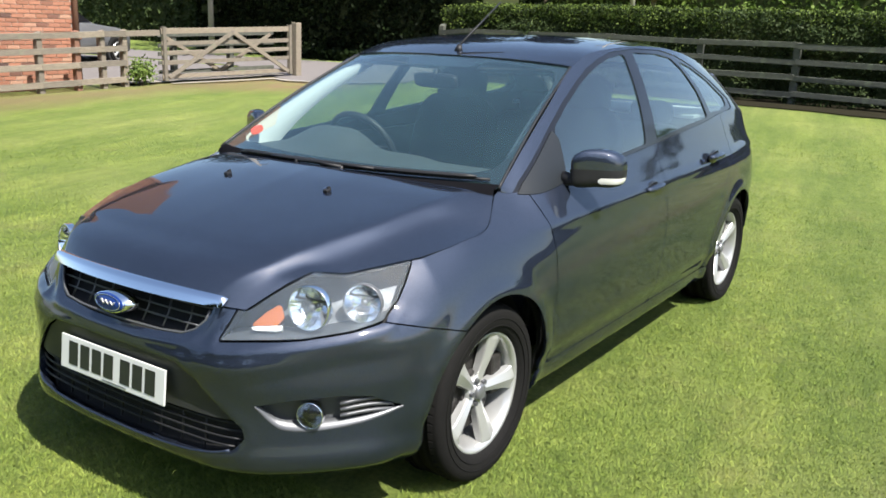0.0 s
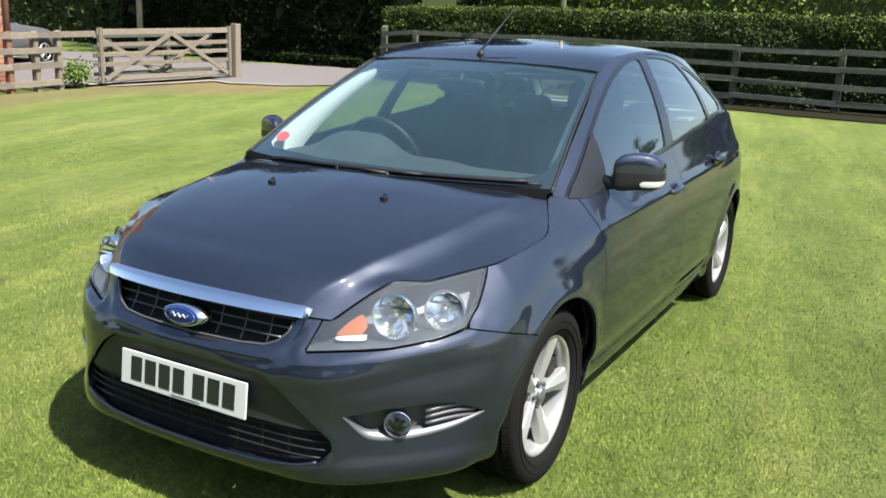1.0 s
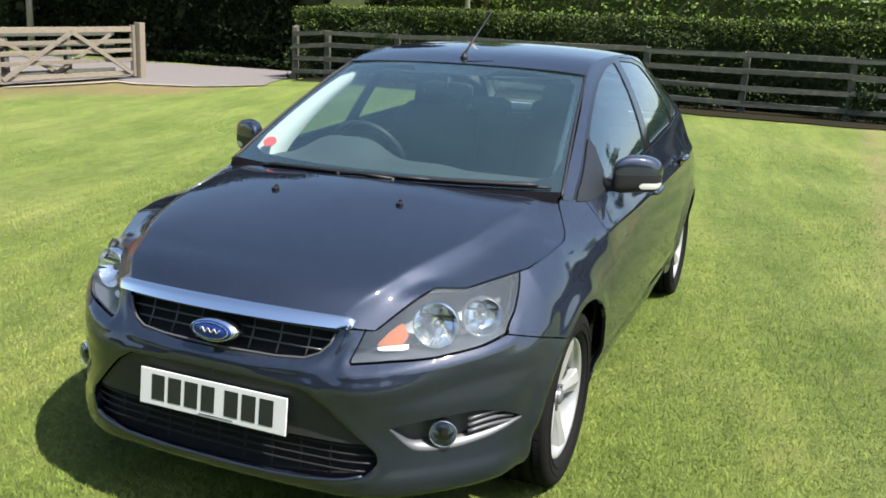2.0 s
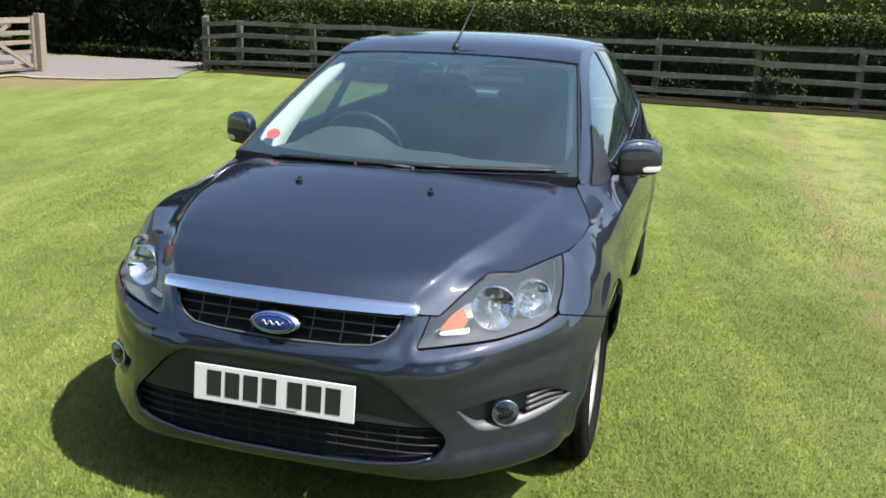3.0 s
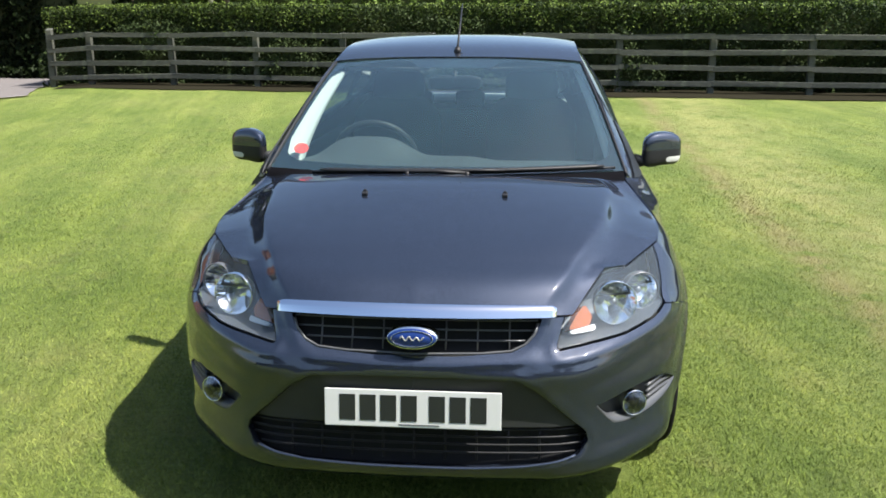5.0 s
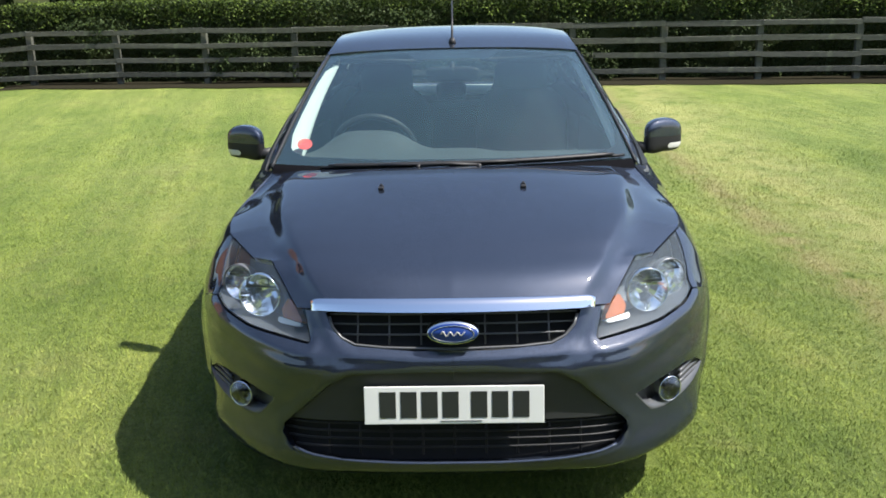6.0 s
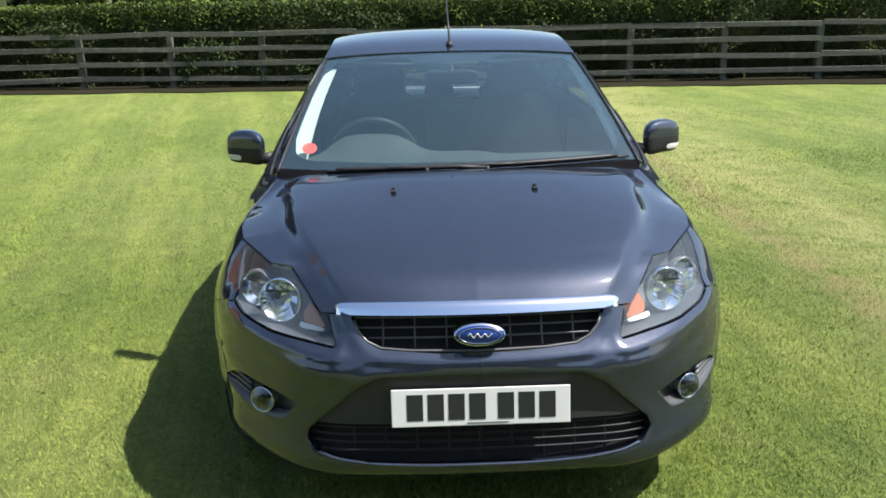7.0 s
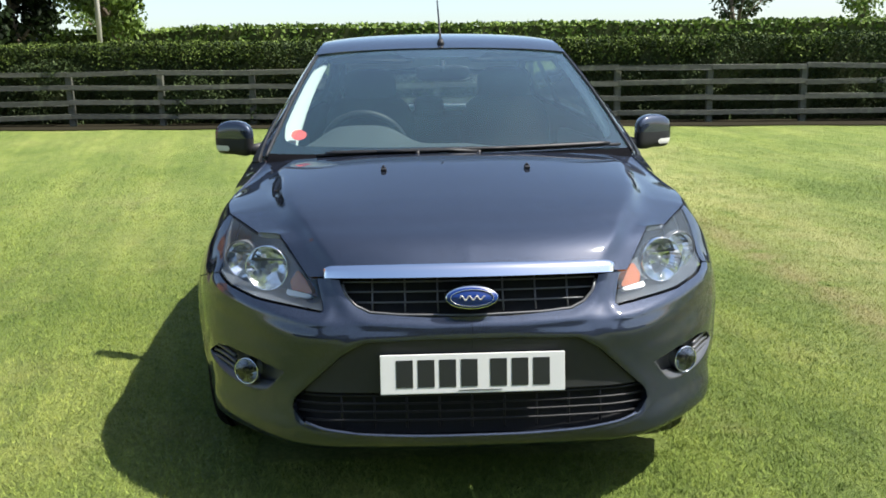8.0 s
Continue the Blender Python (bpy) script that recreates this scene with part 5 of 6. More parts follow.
def build_grilles():
    # upper grille
    top = thing_part("upper_grille", "black radiator grille with thin satin bars")
    xs = np.linspace(-0.40, 0.40, 33)
    verts, faces = [], []
    for x in xs:
        verts += [along_front(x, 0.60, 0.095), along_front(x, 0.73, 0.055)]
    faces = [(2 * i, 2 * i + 2, 2 * i + 3, 2 * i + 1) for i in range(len(xs) - 1)]
    piece("grille_backing", verts, faces, VOID, top)
    for z, half in ((0.703, 0.362), (0.676, 0.352), (0.648, 0.325)):
        bm = bmesh.new()
        tube(bm, [along_front(x, z, 0.018) for x in np.linspace(-half, half, 25)], 0.0031, 6)
        part("grille_bar", bm, GRILLE_BAR, top, "", True)
    for x in (-0.279, -0.186, -0.093, 0.093, 0.186, 0.279):
        bm = bmesh.new()
        tube(bm, [along_front(x, z, 0.022) for z in (0.622, 0.66, 0.71)], 0.0026, 6)
        part("grille_divider", bm, GRILLE_BAR, top, "", True)
    bm = bmesh.new()
    edge = [(-0.362, 0.700), (-0.352, 0.670), (-0.325, 0.642), (-0.285, 0.626), (-0.2, 0.620), (0, 0.616), (0.2, 0.620), (0.285, 0.626), (0.325, 0.642), (0.352, 0.670), (0.362, 0.700)]
    tube(bm, [along_front(x, z, 0.006) for x, z in edge], 0.0042, 8)
    part("grille_rim", bm, GRILLE_BAR, top, "satin rim along the foot of the grille", True)
    # plate carrier and lower grille
    gap = polygon_gap(BODY_P[:, 0], Z(BODY_P), LOWER, 0.002)
    edge_z = 0.395 + 0.0 * BODY_P[:, 0]
    p, f = cut(BODY_P, BODY_F, keep_where(-gap, Z(BODY_P) - edge_z, 0.8 - BODY_P[:, 3]))
    p = p.copy()
    p[:, 1] += 0.010
    panel("plate_carrier", p, f, CARRIER, CAR, "dark panel behind the number plate", 0.03, both=True)
    low = thing_part("lower_grille", "black lower intake with horizontal slats")
    verts = []
    xs = np.linspace(-0.53, 0.53, 41)
    for x in xs:
        verts += [along_front(x, 0.25, 0.09), along_front(x, 0.42, 0.07)]
    piece("intake_backing", verts, [(2 * i, 2 * i + 2, 2 * i + 3, 2 * i + 1) for i in range(len(xs) - 1)], VOID, low)
    for z, half in ((0.382, 0.495), (0.358, 0.508), (0.334, 0.500), (0.310, 0.478)):
        bm = bmesh.new()
        tube(bm, [along_front(x, z, 0.022) for x in np.linspace(-half, half, 33)], 0.0036, 6, flat=1.0)
        part("slat", bm, BLACK, low, "", True)
    for x in [0.0935 * k for k in range(-4, 5)]:
        bm = bmesh.new()
        tube(bm, [along_front(x, z, 0.026) for z in (0.286, 0.34, 0.395)], 0.0034, 6)
        part("slat_divider", bm, BLACK, low, "", True)
    bm = bmesh.new()
    lip = [(-0.48, 0.305), (-0.44, 0.293), (-0.36, 0.281), (-0.2, 0.271), (0, 0.269), (0.2, 0.271), (0.36, 0.281), (0.44, 0.293), (0.48, 0.305)]
    tube(bm, [tuple(v) + () for v in Spline([along_front(x, z, 0.002) for x, z in lip])(np.linspace(0, 1.0, 50))], 0.0065, 8)
    part("intake_lip", bm, PAINT, low, "rounded painted lip under the intake", True)


def thing_part(name, label):
    ob = new(name)
    ob.empty_display_size = 0.05
    ob.parent = CAR
    return tagged(ob, label)


COWL = speckled("cowl_plastic", (0.004, 0.004, 0.005), (0.007, 0.007, 0.008), 60, 0.85, 0.1, specular_ior_level=0.0)
CARRIER = speckled("carrier_plastic", (0.022, 0.023, 0.024), (0.032, 0.033, 0.034), 40, 0.5, 0.05, specular_ior_level=0.3)
build_grilles()


def build_nose_trim():
    # chrome strip along the bonnet's nose
    bm = bmesh.new()
    rows = []
    for t in np.linspace(-1, 1, 61):
        x = 0.412 * t
        k = t * t
        lo = Vector((x, 0.036 + 0.052 * k + 0.006 * k * k, 0.728 - 0.008 * k))
        hi = Vector((x * 1.01, 0.058 + 0.050 * k, 0.762 - 0.011 * k))
        if abs(t) > 0.96:
            hi = lo.lerp(hi, 1 - (abs(t) - 0.96) * 5)
        mid = (lo + hi) / 2 + Vector((0, -0.0012, 0.0012))
        back = Vector((0, 0.015, -0.002))
        rows.append([bm.verts.new(v) for v in (lo, mid, hi, hi + back)])
    for a, b in zip(rows, rows[1:]):
        for k in range(3):
            bm.faces.new((a[k], b[k], b[k + 1], a[k + 1]))
    bm.faces.new(rows[0])
    bm.faces.new(rows[-1][::-1])
    bmesh.ops.recalc_face_normals(bm, faces=bm.faces[:])
    part("chrome_strip", bm, CHROME, CAR, "polished chrome strip along the bonnet nose", True)
    # oval badge
    badge = thing_part("badge", "blue oval badge in a chrome ring")
    m = pose(0, 0.014, 0.673, -8, 0, 0)

    def oval(a, b, y0, y1, mat, name, ridge=0.0):
        bm = bmesh.new()
        n = 40
        back = [bm.verts.new((a * math.cos(i * math.tau / n), y1, b * math.sin(i * math.tau / n))) for i in range(n)]
        front = [bm.verts.new((0.94 * a * math.cos(i * math.tau / n), y0, 0.92 * b * math.sin(i * math.tau / n))) for i in range(n)]
        for i in range(n):
            bm.faces.new((back[i], back[(i + 1) % n], front[(i + 1) % n], front[i]))
        c = bm.verts.new((0, y0 - ridge, 0))
        for i in range(n):
            bm.faces.new((front[i], front[(i + 1) % n], c))
        bmesh.ops.recalc_face_normals(bm, faces=bm.faces[:])
        placed(part(name, bm, mat, badge, "", True), m)

    oval(0.077, 0.034, -0.004, 0.05, CHROME, "badge_ring", 0.0)
    oval(0.0735, 0.0305, -0.0075, 0.0, BADGE_BLUE, "badge_face", 0.0006)
    bm = bmesh.new()
    tube(bm, [(0.060 * math.cos(i * math.tau / 36), -0.0085, 0.0235 * math.sin(i * math.tau / 36)) for i in range(36)], 0.0011, 6, True)
    placed(part("badge_line", bm, CHROME, badge, "", True), m)
    bm = bmesh.new()
    tube(bm, [(0.0011 * k - 0.034, -0.0085, 0.0065 * math.sin(0.33 * k) * (1 - 0.006 * k)) for k in range(63)], 0.0020, 6)
    placed(part("badge_squiggle", bm, ALLOY, badge, "plain wavy silver line", True), m)


build_nose_trim()


def build_plate():
    plate = thing_part("number_plate", "white front number plate with dark bars")
    m = Matrix.Translation((0, 0.004, 0.458)) @ pose(0, 0, 0, -6, 0, 0)
    bm = bmesh.new()
    box(bm, (0.52, 0.007, 0.113), Matrix(), 0.0025)
    placed(part("plate_board", bm, WHITE_PLATE, plate), m)
    x = -0.2165
    for i in range(7):
        bm = bmesh.new()
        w = 0.047
        box(bm, (w, 0.0015, 0.078), pose(0, 0, 0), 0.0005)
        placed(part("plate_bar", bm, PLATE_INK, plate), m @ pose(x + 0.025, -0.0042, 0.002))
        x += 0.0605 + (0.022 if i == 3 else 0)
    bm = bmesh.new()
    box(bm, (0.12, 0.001, 0.0028), pose(0, 0, 0))
    placed(part("maker_line", bm, SATIN, plate), m @ pose(0.02, -0.0042, -0.0475))


build_plate()


def build_fogs():
    gap = polygon_gap(S(BODY_P), Z(BODY_P), FOG, 0.0)
    sl, zl = np.array([c[0] for c in FOG]), np.array([c[1] for c in FOG])
    p, f = cut(BODY_P, BODY_F, -gap + 0.012)
    for mirror, side in SIDES:
        unit = thing_part("fog_lamp_unit", "fog lamp in a dark recess with satin slats")
        back = p.copy()
        back[:, :3] += np.array([-0.030, 0.034, 0.0])
        panel("recess", back, f, BLADE_GREY, unit, "", mirror=mirror, fold=(0.026, -0.030, 0))
        # satin blade under the lamp
        edge = Spline([FOG[i] for i in (0, 7, 6, 5, 4)])
        verts, faces = [], []
        for i, t in enumerate(np.linspace(0.0, 1.0, 26)):
            s, z = edge(t * edge.k[-1])
            deep = math.sin(math.pi * min(1, 0.06 + 0.94 * t)) ** 0.7

            def on(zz, push):
                q0 = body(np.array(s), np.array((zz - 0.185) / (float(TOP(s)[2]) - 0.185)))
                return (side * (q0[0] - 0.8 * push), q0[1] + push, q0[2])

            verts += [on(z - 0.003, 0.001), on(z + 0.004, -0.001), on(z + 0.004 + 0.020 * deep * (1 - 0.5 * t), 0.003 + 0.024 * deep)]
            if i:
                k = 3 * i
                faces += [(k - 3, k, k + 1, k - 2), (k - 2, k + 1, k + 2, k - 1)]
        piece("blade", verts, faces, SATIN_DARK, unit, "satin grey lower blade", True)
        # slats outside the lamp
        for k, (z0, z1) in enumerate(((0.440, 0.452), (0.421, 0.432), (0.402, 0.412))):
            bm = bmesh.new()
            pts = []
            for i in range(9):
                s = sl[2] - 0.01 + (sl[4] - sl[2] - 0.012 * abs(k - 2) - 0.012) * i / 8
                z = z0 + (z1 - z0) * math.sin(math.pi * min(i / 6, 1) * 0.5) - 0.012 * (i / 8) ** 3
                q0 = body(np.array(s), np.array((z - 0.185) / (float(TOP(s)[2]) - 0.185)))
                pts.append((side * (q0[0] - 0.010), q0[1] + 0.008, q0[2]))
            tube(bm, pts, 0.0062, 8)
            part("slat", bm, BLADE_GREY, unit, "", True)
        at, way = (side * 0.664, 0.196, 0.418), (side * 0.42, -1, 0.03)
        r = 0.039
        v, fc = ring_mesh([(r * 1.0, -0.03), (r * 1.04, 0.002), (r * 1.01, 0.007), (r * 0.965, 0.004), (r * 0.94, -0.012)], 36)
        placed(piece("fog_ring", v, fc, CHROME, unit, "thin chrome ring", True), facing_pose(at, way))
        v, fc = ring_mesh([(r * 0.97, -0.004), (r * 0.85, -0.022), (r * 0.55, -0.036), (0.001, -0.042)], 36)
        placed(piece("fog_reflector", v, fc, REFLECTOR, unit, "", False), facing_pose(at, way))
        v, fc = ring_mesh([(r * 0.97, 0.002), (r * 0.7, 0.009), (r * 0.4, 0.013), (0.0005, 0.0145)], 36)
        placed(piece("fog_lens", v, [g[::-1] for g in fc], FOG_GLASS, unit, "clear domed fog lamp glass", True), facing_pose(at, way))
        bm = bmesh.new()
        rod(bm, (-0.03, 0, 0), (-0.004, 0, 0), 0.013, 0.013, 16)
        placed(part("fog_bulb_cap", bm, BLACK, unit, "", True), facing_pose(at, way))


FOG_GLASS = glass_material("fog_glass", (0.40, 0.42, 0.44), 0.0, 0.08, 0.006)
SATIN_DARK = speckled("satin_blade", (0.06, 0.063, 0.068), (0.085, 0.088, 0.093), 30, 0.4, metal=0.4)
BLADE_GREY = speckled("blade_grey", (0.055, 0.057, 0.062), (0.08, 0.082, 0.088), 30, 0.4, metal=0.2)
build_fogs()


# ---- wheels ----
def build_wheel():
    w = new("wheel")
    w.parent = CAR
    tagged(w, "five-spoke silver alloy wheel with a black tyre")
    # tyre: carcass with grooves and separate tread blocks
    prof = [(0.205, 0.070), (0.222, 0.092), (0.250, 0.103), (0.280, 0.104), (0.300, 0.098), (0.3095, 0.086), (0.311, 0.062), (0.303, 0.060), (0.303, 0.052), (0.3125, 0.050), (0.3125, 0.010), (0.304, 0.008), (0.304, -0.008), (0.3125, -0.010), (0.3125, -0.050), (0.303, -0.052), (0.303, -0.060), (0.311, -0.062), (0.3095, -0.086), (0.300, -0.098), (0.28, -0.104), (0.25, -0.103), (0.222, -0.092), (0.205, -0.070)]
    v, f = ring_mesh(prof, 72)
    tyre = piece("tyre", v, f, RUBBER, w, "black road tyre with worn tread", True)
    verts, faces = [], []
    for i in range(64):
        for sgn in (1, -1):
            a0, a1 = math.tau * (i + 0.10) / 64, math.tau * (i + 0.86) / 64
            ring = []
            for r in (0.3085, 0.3165):
                for a, h in ((a0, 0.064), (a1, 0.064), (a1 + 0.025, 0.0975 if r < 0.31 else 0.090), (a0 + 0.025, 0.0975 if r < 0.31 else 0.090)):
                    rr = r - (0.010 if h > 0.08 else 0)
                    ring.append((sgn * h, rr * math.cos(a), rr * math.sin(a)))
            k = len(verts)
            verts += ring
            faces += [(k + 4, k + 5, k + 6, k + 7), (k, k + 1, k + 5, k + 4), (k + 1, k + 2, k + 6, k + 5), (k + 2, k + 3, k + 7, k + 6), (k + 3, k, k + 4, k + 7)]
    tagged(piece("tread", verts, faces, RUBBER, tyre), "ribbed shoulder blocks", kind="stuff")
    bm = bmesh.new()
    for r, h in ((0.243, 0.1022), (0.268, 0.1046)):
        tube(bm, [(h, r * math.cos(i * math.tau / 60), r * math.sin(i * math.tau / 60)) for i in range(60)], 0.0016, 6, True)
    part("sidewall_rib", bm, RUBBER, tyre, "", True)
    # rim barrel
    prof = [(0.204, -0.085), (0.192, -0.07), (0.190, 0.02), (0.194, 0.055), (0.200, 0.076), (0.208, 0.083), (0.2145, 0.084), (0.217, 0.080), (0.214, 0.074)]
    v, f = ring_mesh(prof, 64)
    rim = piece("rim", v, f, ALLOY, w, "silver painted alloy rim", True)
    # spokes, ridged, flaring to the rim
    sections = [(0.030, 0.020, 0.052, 0.026), (0.070, 0.022, 0.060, 0.026), (0.120, 0.028, 0.069, 0.030), (0.165, 0.036, 0.076, 0.038), (0.190, 0.045, 0.079, 0.050), (0.204, 0.056, 0.078, 0.060)]
    for k in range(5):
        bm = bmesh.new()
        rings = []
        for r, half, face, base in sections:
            ring = []
            for sx, h in ((-1.0, base), (-0.97, face - 0.012), (-0.88, face - 0.007), (-0.45, face - 0.002), (0.0, face + 0.003), (0.45, face - 0.002), (0.88, face - 0.007), (0.97, face - 0.012), (1.0, base)):
                ring.append(bm.verts.new((h, sx * half, r)))
            rings.append(ring)
        for a, b in zip(rings, rings[1:]):
            for i in range(8):
                bm.faces.new((a[i], a[i + 1], b[i + 1], b[i]))
        bmesh.ops.recalc_face_normals(bm, faces=bm.faces[:])
        for e in bm.edges:
            e.smooth = e.calc_face_angle(0) < 0.12
        s = part("spoke", bm, ALLOY, rim, "", True)
        s.rotation_euler = (math.tau * k / 5 - radians(20), 0, 0)
    v, f = ring_mesh([(0.056, 0.030), (0.055, 0.050), (0.050, 0.053), (0.036, 0.046), (0.029, 0.056), (0.029, 0.060)], 32)
    piece("hub", v, f, ALLOY, rim, "", True)
    v, f = ring_mesh([(0.029, 0.060), (0.028, 0.069), (0.020, 0.072), (0.0005, 0.073)], 28)
    piece("centre_cap", v, f, SATIN, rim, "dark grey centre cap", True)
    for k in range(5):
        a = math.tau * (k + 0.5) / 5 - radians(20)
        bm = bmesh.new()
        rod(bm, (0.046, 0.043 * math.sin(-a), 0.043 * math.cos(a)), (0.062, 0.043 * math.sin(-a), 0.043 * math.cos(a)), 0.0115, 0.0095, 6)
        part("wheel_nut", bm, BLADE_GREY, rim)
    v, f = ring_mesh([(0.139, 0.010), (0.139, 0.020), (0.075, 0.020), (0.070, 0.034), (0.0005, 0.034)], 40)
    piece("brake_disc", v, f, DISC, w, "dull steel brake disc")
    v, f = ring_mesh([(0.190, -0.02), (0.139, -0.02), (0.0005, -0.02)], 40)
    piece("backing_plate", v, f, VOID, w)
    bm = bmesh.new()
    box(bm, (0.06, 0.07, 0.15), pose(0.015, 0.135, 0.02), 0.012)
    part("caliper", bm, DISC, w)
    return w


WHEEL = build_wheel()
WHEEL.matrix_basis = pose(0.768, HUB_F, HUB_Z - 0.002)
copy_thing(WHEEL, pose(0.764, HUB_R, HUB_Z, 31, 0, 0))
copy_thing(WHEEL, pose(-0.768, HUB_F, HUB_Z - 0.002, 14, 0, 180))
copy_thing(WHEEL, pose(-0.764, HUB_R, HUB_Z, 0, 0, 180))


# ---- mirrors, handles, wipers, mast ----
def build_mirrors():
    def shell(a, b):
        ca, sa, cb, sb = np.cos(a), np.sin(a), np.cos(b), np.sin(b)
        k = 0.52

        def pw(t):
            return np.sign(t) * np.abs(t) ** k

        x, y, z = pw(ca) * pw(cb), pw(sa) * pw(cb), pw(sb)
        out = np.stack([0.088 * x, 0.052 * y * np.where(y > 0, 0.70, 1.0), 0.063 * z], -1)
        out[..., 2] += 0.10 * (out[..., 0]) * -0.25 + 0.018 * np.where(z > 0, (1 - x**2), 0)
        out[..., 1] += 0.52 * out[..., 0]
        out[..., 2] -= np.where(z < 0, 0.18 * np.maximum(-out[..., 0], 0), 0)
        return out

    pts, faces, a, b = grid(np.linspace(0, math.tau, 61), np.linspace(-math.pi / 2, math.pi / 2, 41), shell)
    pts = np.column_stack([pts, a, b])
    lamp = np.minimum.reduce([0.012 - np.abs(pts[:, 2] + 0.036), pts[:, 0] - 0.015, 0.52 * pts[:, 0] - pts[:, 1] + 0.01])
    under = 0.006 - pts[:, 2]
    glass = pts[:, 1] - 0.52 * pts[:, 0] - 0.020
    centre = np.array([0.914, 1.535, 1.014])
    for mirror, side in SIDES:
        mir = thing_part("door_mirror", "body-coloured door mirror with a black base")
        for name, rule, mat, label in (("mirror_cap", np.minimum(-under, -glass), PAINT, "painted cap"), ("mirror_base", np.minimum.reduce([under, -lamp, -glass]), BLACK, "black lower shell"), ("repeater_lamp", lamp, LAMP_WHITE, "white turn repeater strip"), ("mirror_glass", glass, MIRROR, "mirror glass")):
            p, f = cut(pts, faces, rule)
            p = p.copy()
            p[:, :3] += centre
            panel(name, p, f, mat, mir, label, 0.004, mirror=mirror, flange=False)
        bm = bmesh.new()
        tube(bm, [(side * 0.79, 1.475, 0.975), (side * 0.84, 1.49, 0.972), (side * 0.87, 1.52, 0.982)], [0.030, 0.022, 0.024], 10)
        part("mirror_arm", bm, BLACK, mir, "", True)
        # triangular plate at the foot of the door window
        p, f = cut(SIDE_P, SIDE_F, -polygon_gap(SIDE_P[:, 1], SIDE_P[:, 2], [(1.175, 0.935), (1.23, 0.980), (1.416, 1.078), (1.53, 1.140), (1.54, 1.115), (1.492, 0.99), (1.47, 0.95)], 0.004))
        p = p.copy()
        p[:, 0] += 0.004
        panel("mirror_plate", p, f, DOOR_PLASTIC, mir, "", 0.006, mirror=mirror)


MIRROR = material("mirror_glass", (0.9, 0.9, 0.9), 0.01, 1.0)
build_mirrors()


def build_handles():
    for doors, y, z in ((FRONT_DOORS, 2.195, 0.850), (REAR_DOORS, 3.03, 0.905)):
        for door, (mirror, side) in zip(doors, SIDES):
            x = 0.893
            bm = bmesh.new()
            bmesh.ops.create_uvsphere(bm, u_segments=24, v_segments=12, radius=1.0, matrix=Matrix.Translation((side * (x - 0.011), y - 0.01, z)) @ Matrix.Diagonal((0.010, 0.078, 0.036, 1)))
            part("handle_cup", bm, GLOSSBLACK, door, "", True)
            bm = bmesh.new()
            ts = np.linspace(-1, 1, 13)
            tube(bm, [(side * (x + 0.015 - 0.014 * t**4), y + 0.10 * t, z + 0.006) for t in ts], [0.013 * (1 - 0.35 * t**4) for t in ts], 10, flat=1.2)
            part("door_handle", bm, PAINT, door, "body-coloured pull handle", True)


build_handles()


def on_screen(u, v, out=0.012):
    p = screen(np.array(abs(u)), np.array(v))
    return Vector((math.copysign(p[0], u), p[1] - 0.55 * out, p[2] + 0.83 * out))


def build_wipers():
    # black cowl between bonnet and screen
    verts = []
    us = np.linspace(-1, 1, 41)
    for u in us:
        a = abs(u)
        d = 0.035 * a**6
        verts += [(0.715 * u, 0.90 + 0.19 * a**2, 0.955 - d), (0.71 * u, 0.965 + 0.135 * a**2, 0.968), (0.71 * u, 1.005 + 0.135 * a**2, 0.984)]
    faces = []
    for i in range(len(us) - 1):
        k = 3 * i
        faces += [(k, k + 3, k + 4, k + 1), (k + 1, k + 4, k + 5, k + 2)]
    piece("cowl", verts, faces, COWL, CAR, "black plastic cowl under the windscreen", True)
    for u0, v0, u1, v1, pivot, k in ((-0.72, 0.002, 0.02, 0.026, (0.10, 0.984, 0.994), 0.45), (-0.02, 0.018, 0.95, 0.040, (-0.13, 0.984, 0.994), 0.42)):
        w = thing_part("wiper", "black windscreen wiper")
        line = [on_screen(u0 + (u1 - u0) * i / 16, v0 + (v1 - v0) * i / 16, 0.010) for i in range(17)]
        bm = bmesh.new()
        tube(bm, line, 0.006, 6)
        part("wiper_blade", bm, BLACK, w, "", True)
        bm = bmesh.new()
        tube(bm, [p + Vector((0, -0.006, 0.010)) for p in line[1:-1]], [0.004] + [0.009] * 13 + [0.004], 6, flat=0.6)
        part("wiper_bridge", bm, BLACK, w, "", True)
        grip = line[int(k * 16)] + Vector((0, -0.016, 0.010))
        bm = bmesh.new()
        pv = Vector(pivot)
        tube(bm, [pv, pv.lerp(grip, 0.3) + Vector((0, -0.004, 0.006)), pv.lerp(grip, 0.75) + Vector((0, -0.008, 0.003)), grip], [0.009, 0.008, 0.006, 0.005], 8, flat=0.7)
        part("wiper_arm", bm, BLACK, w, "", True)
        bm = bmesh.new()
        rod(bm, pv - Vector((0, 0, 0.02)), pv + Vector((0, 0, 0.004)), 0.011, 0.009, 14)
        part("wiper_pivot", bm, BLACK, w, "", True)
    for x in (-0.253, 0.25):
        bm = bmesh.new()
        box(bm, (0.020, 0.026, 0.012), pose(x, 0.735, 0.957, 14, 0, 0), 0.004)
        box(bm, (0.010, 0.012, 0.008), pose(x, 0.742, 0.966, 14, 0, 0), 0.002)
        part("washer_jet", bm, BLACK, CAR, "small black washer nozzle")


build_wipers()


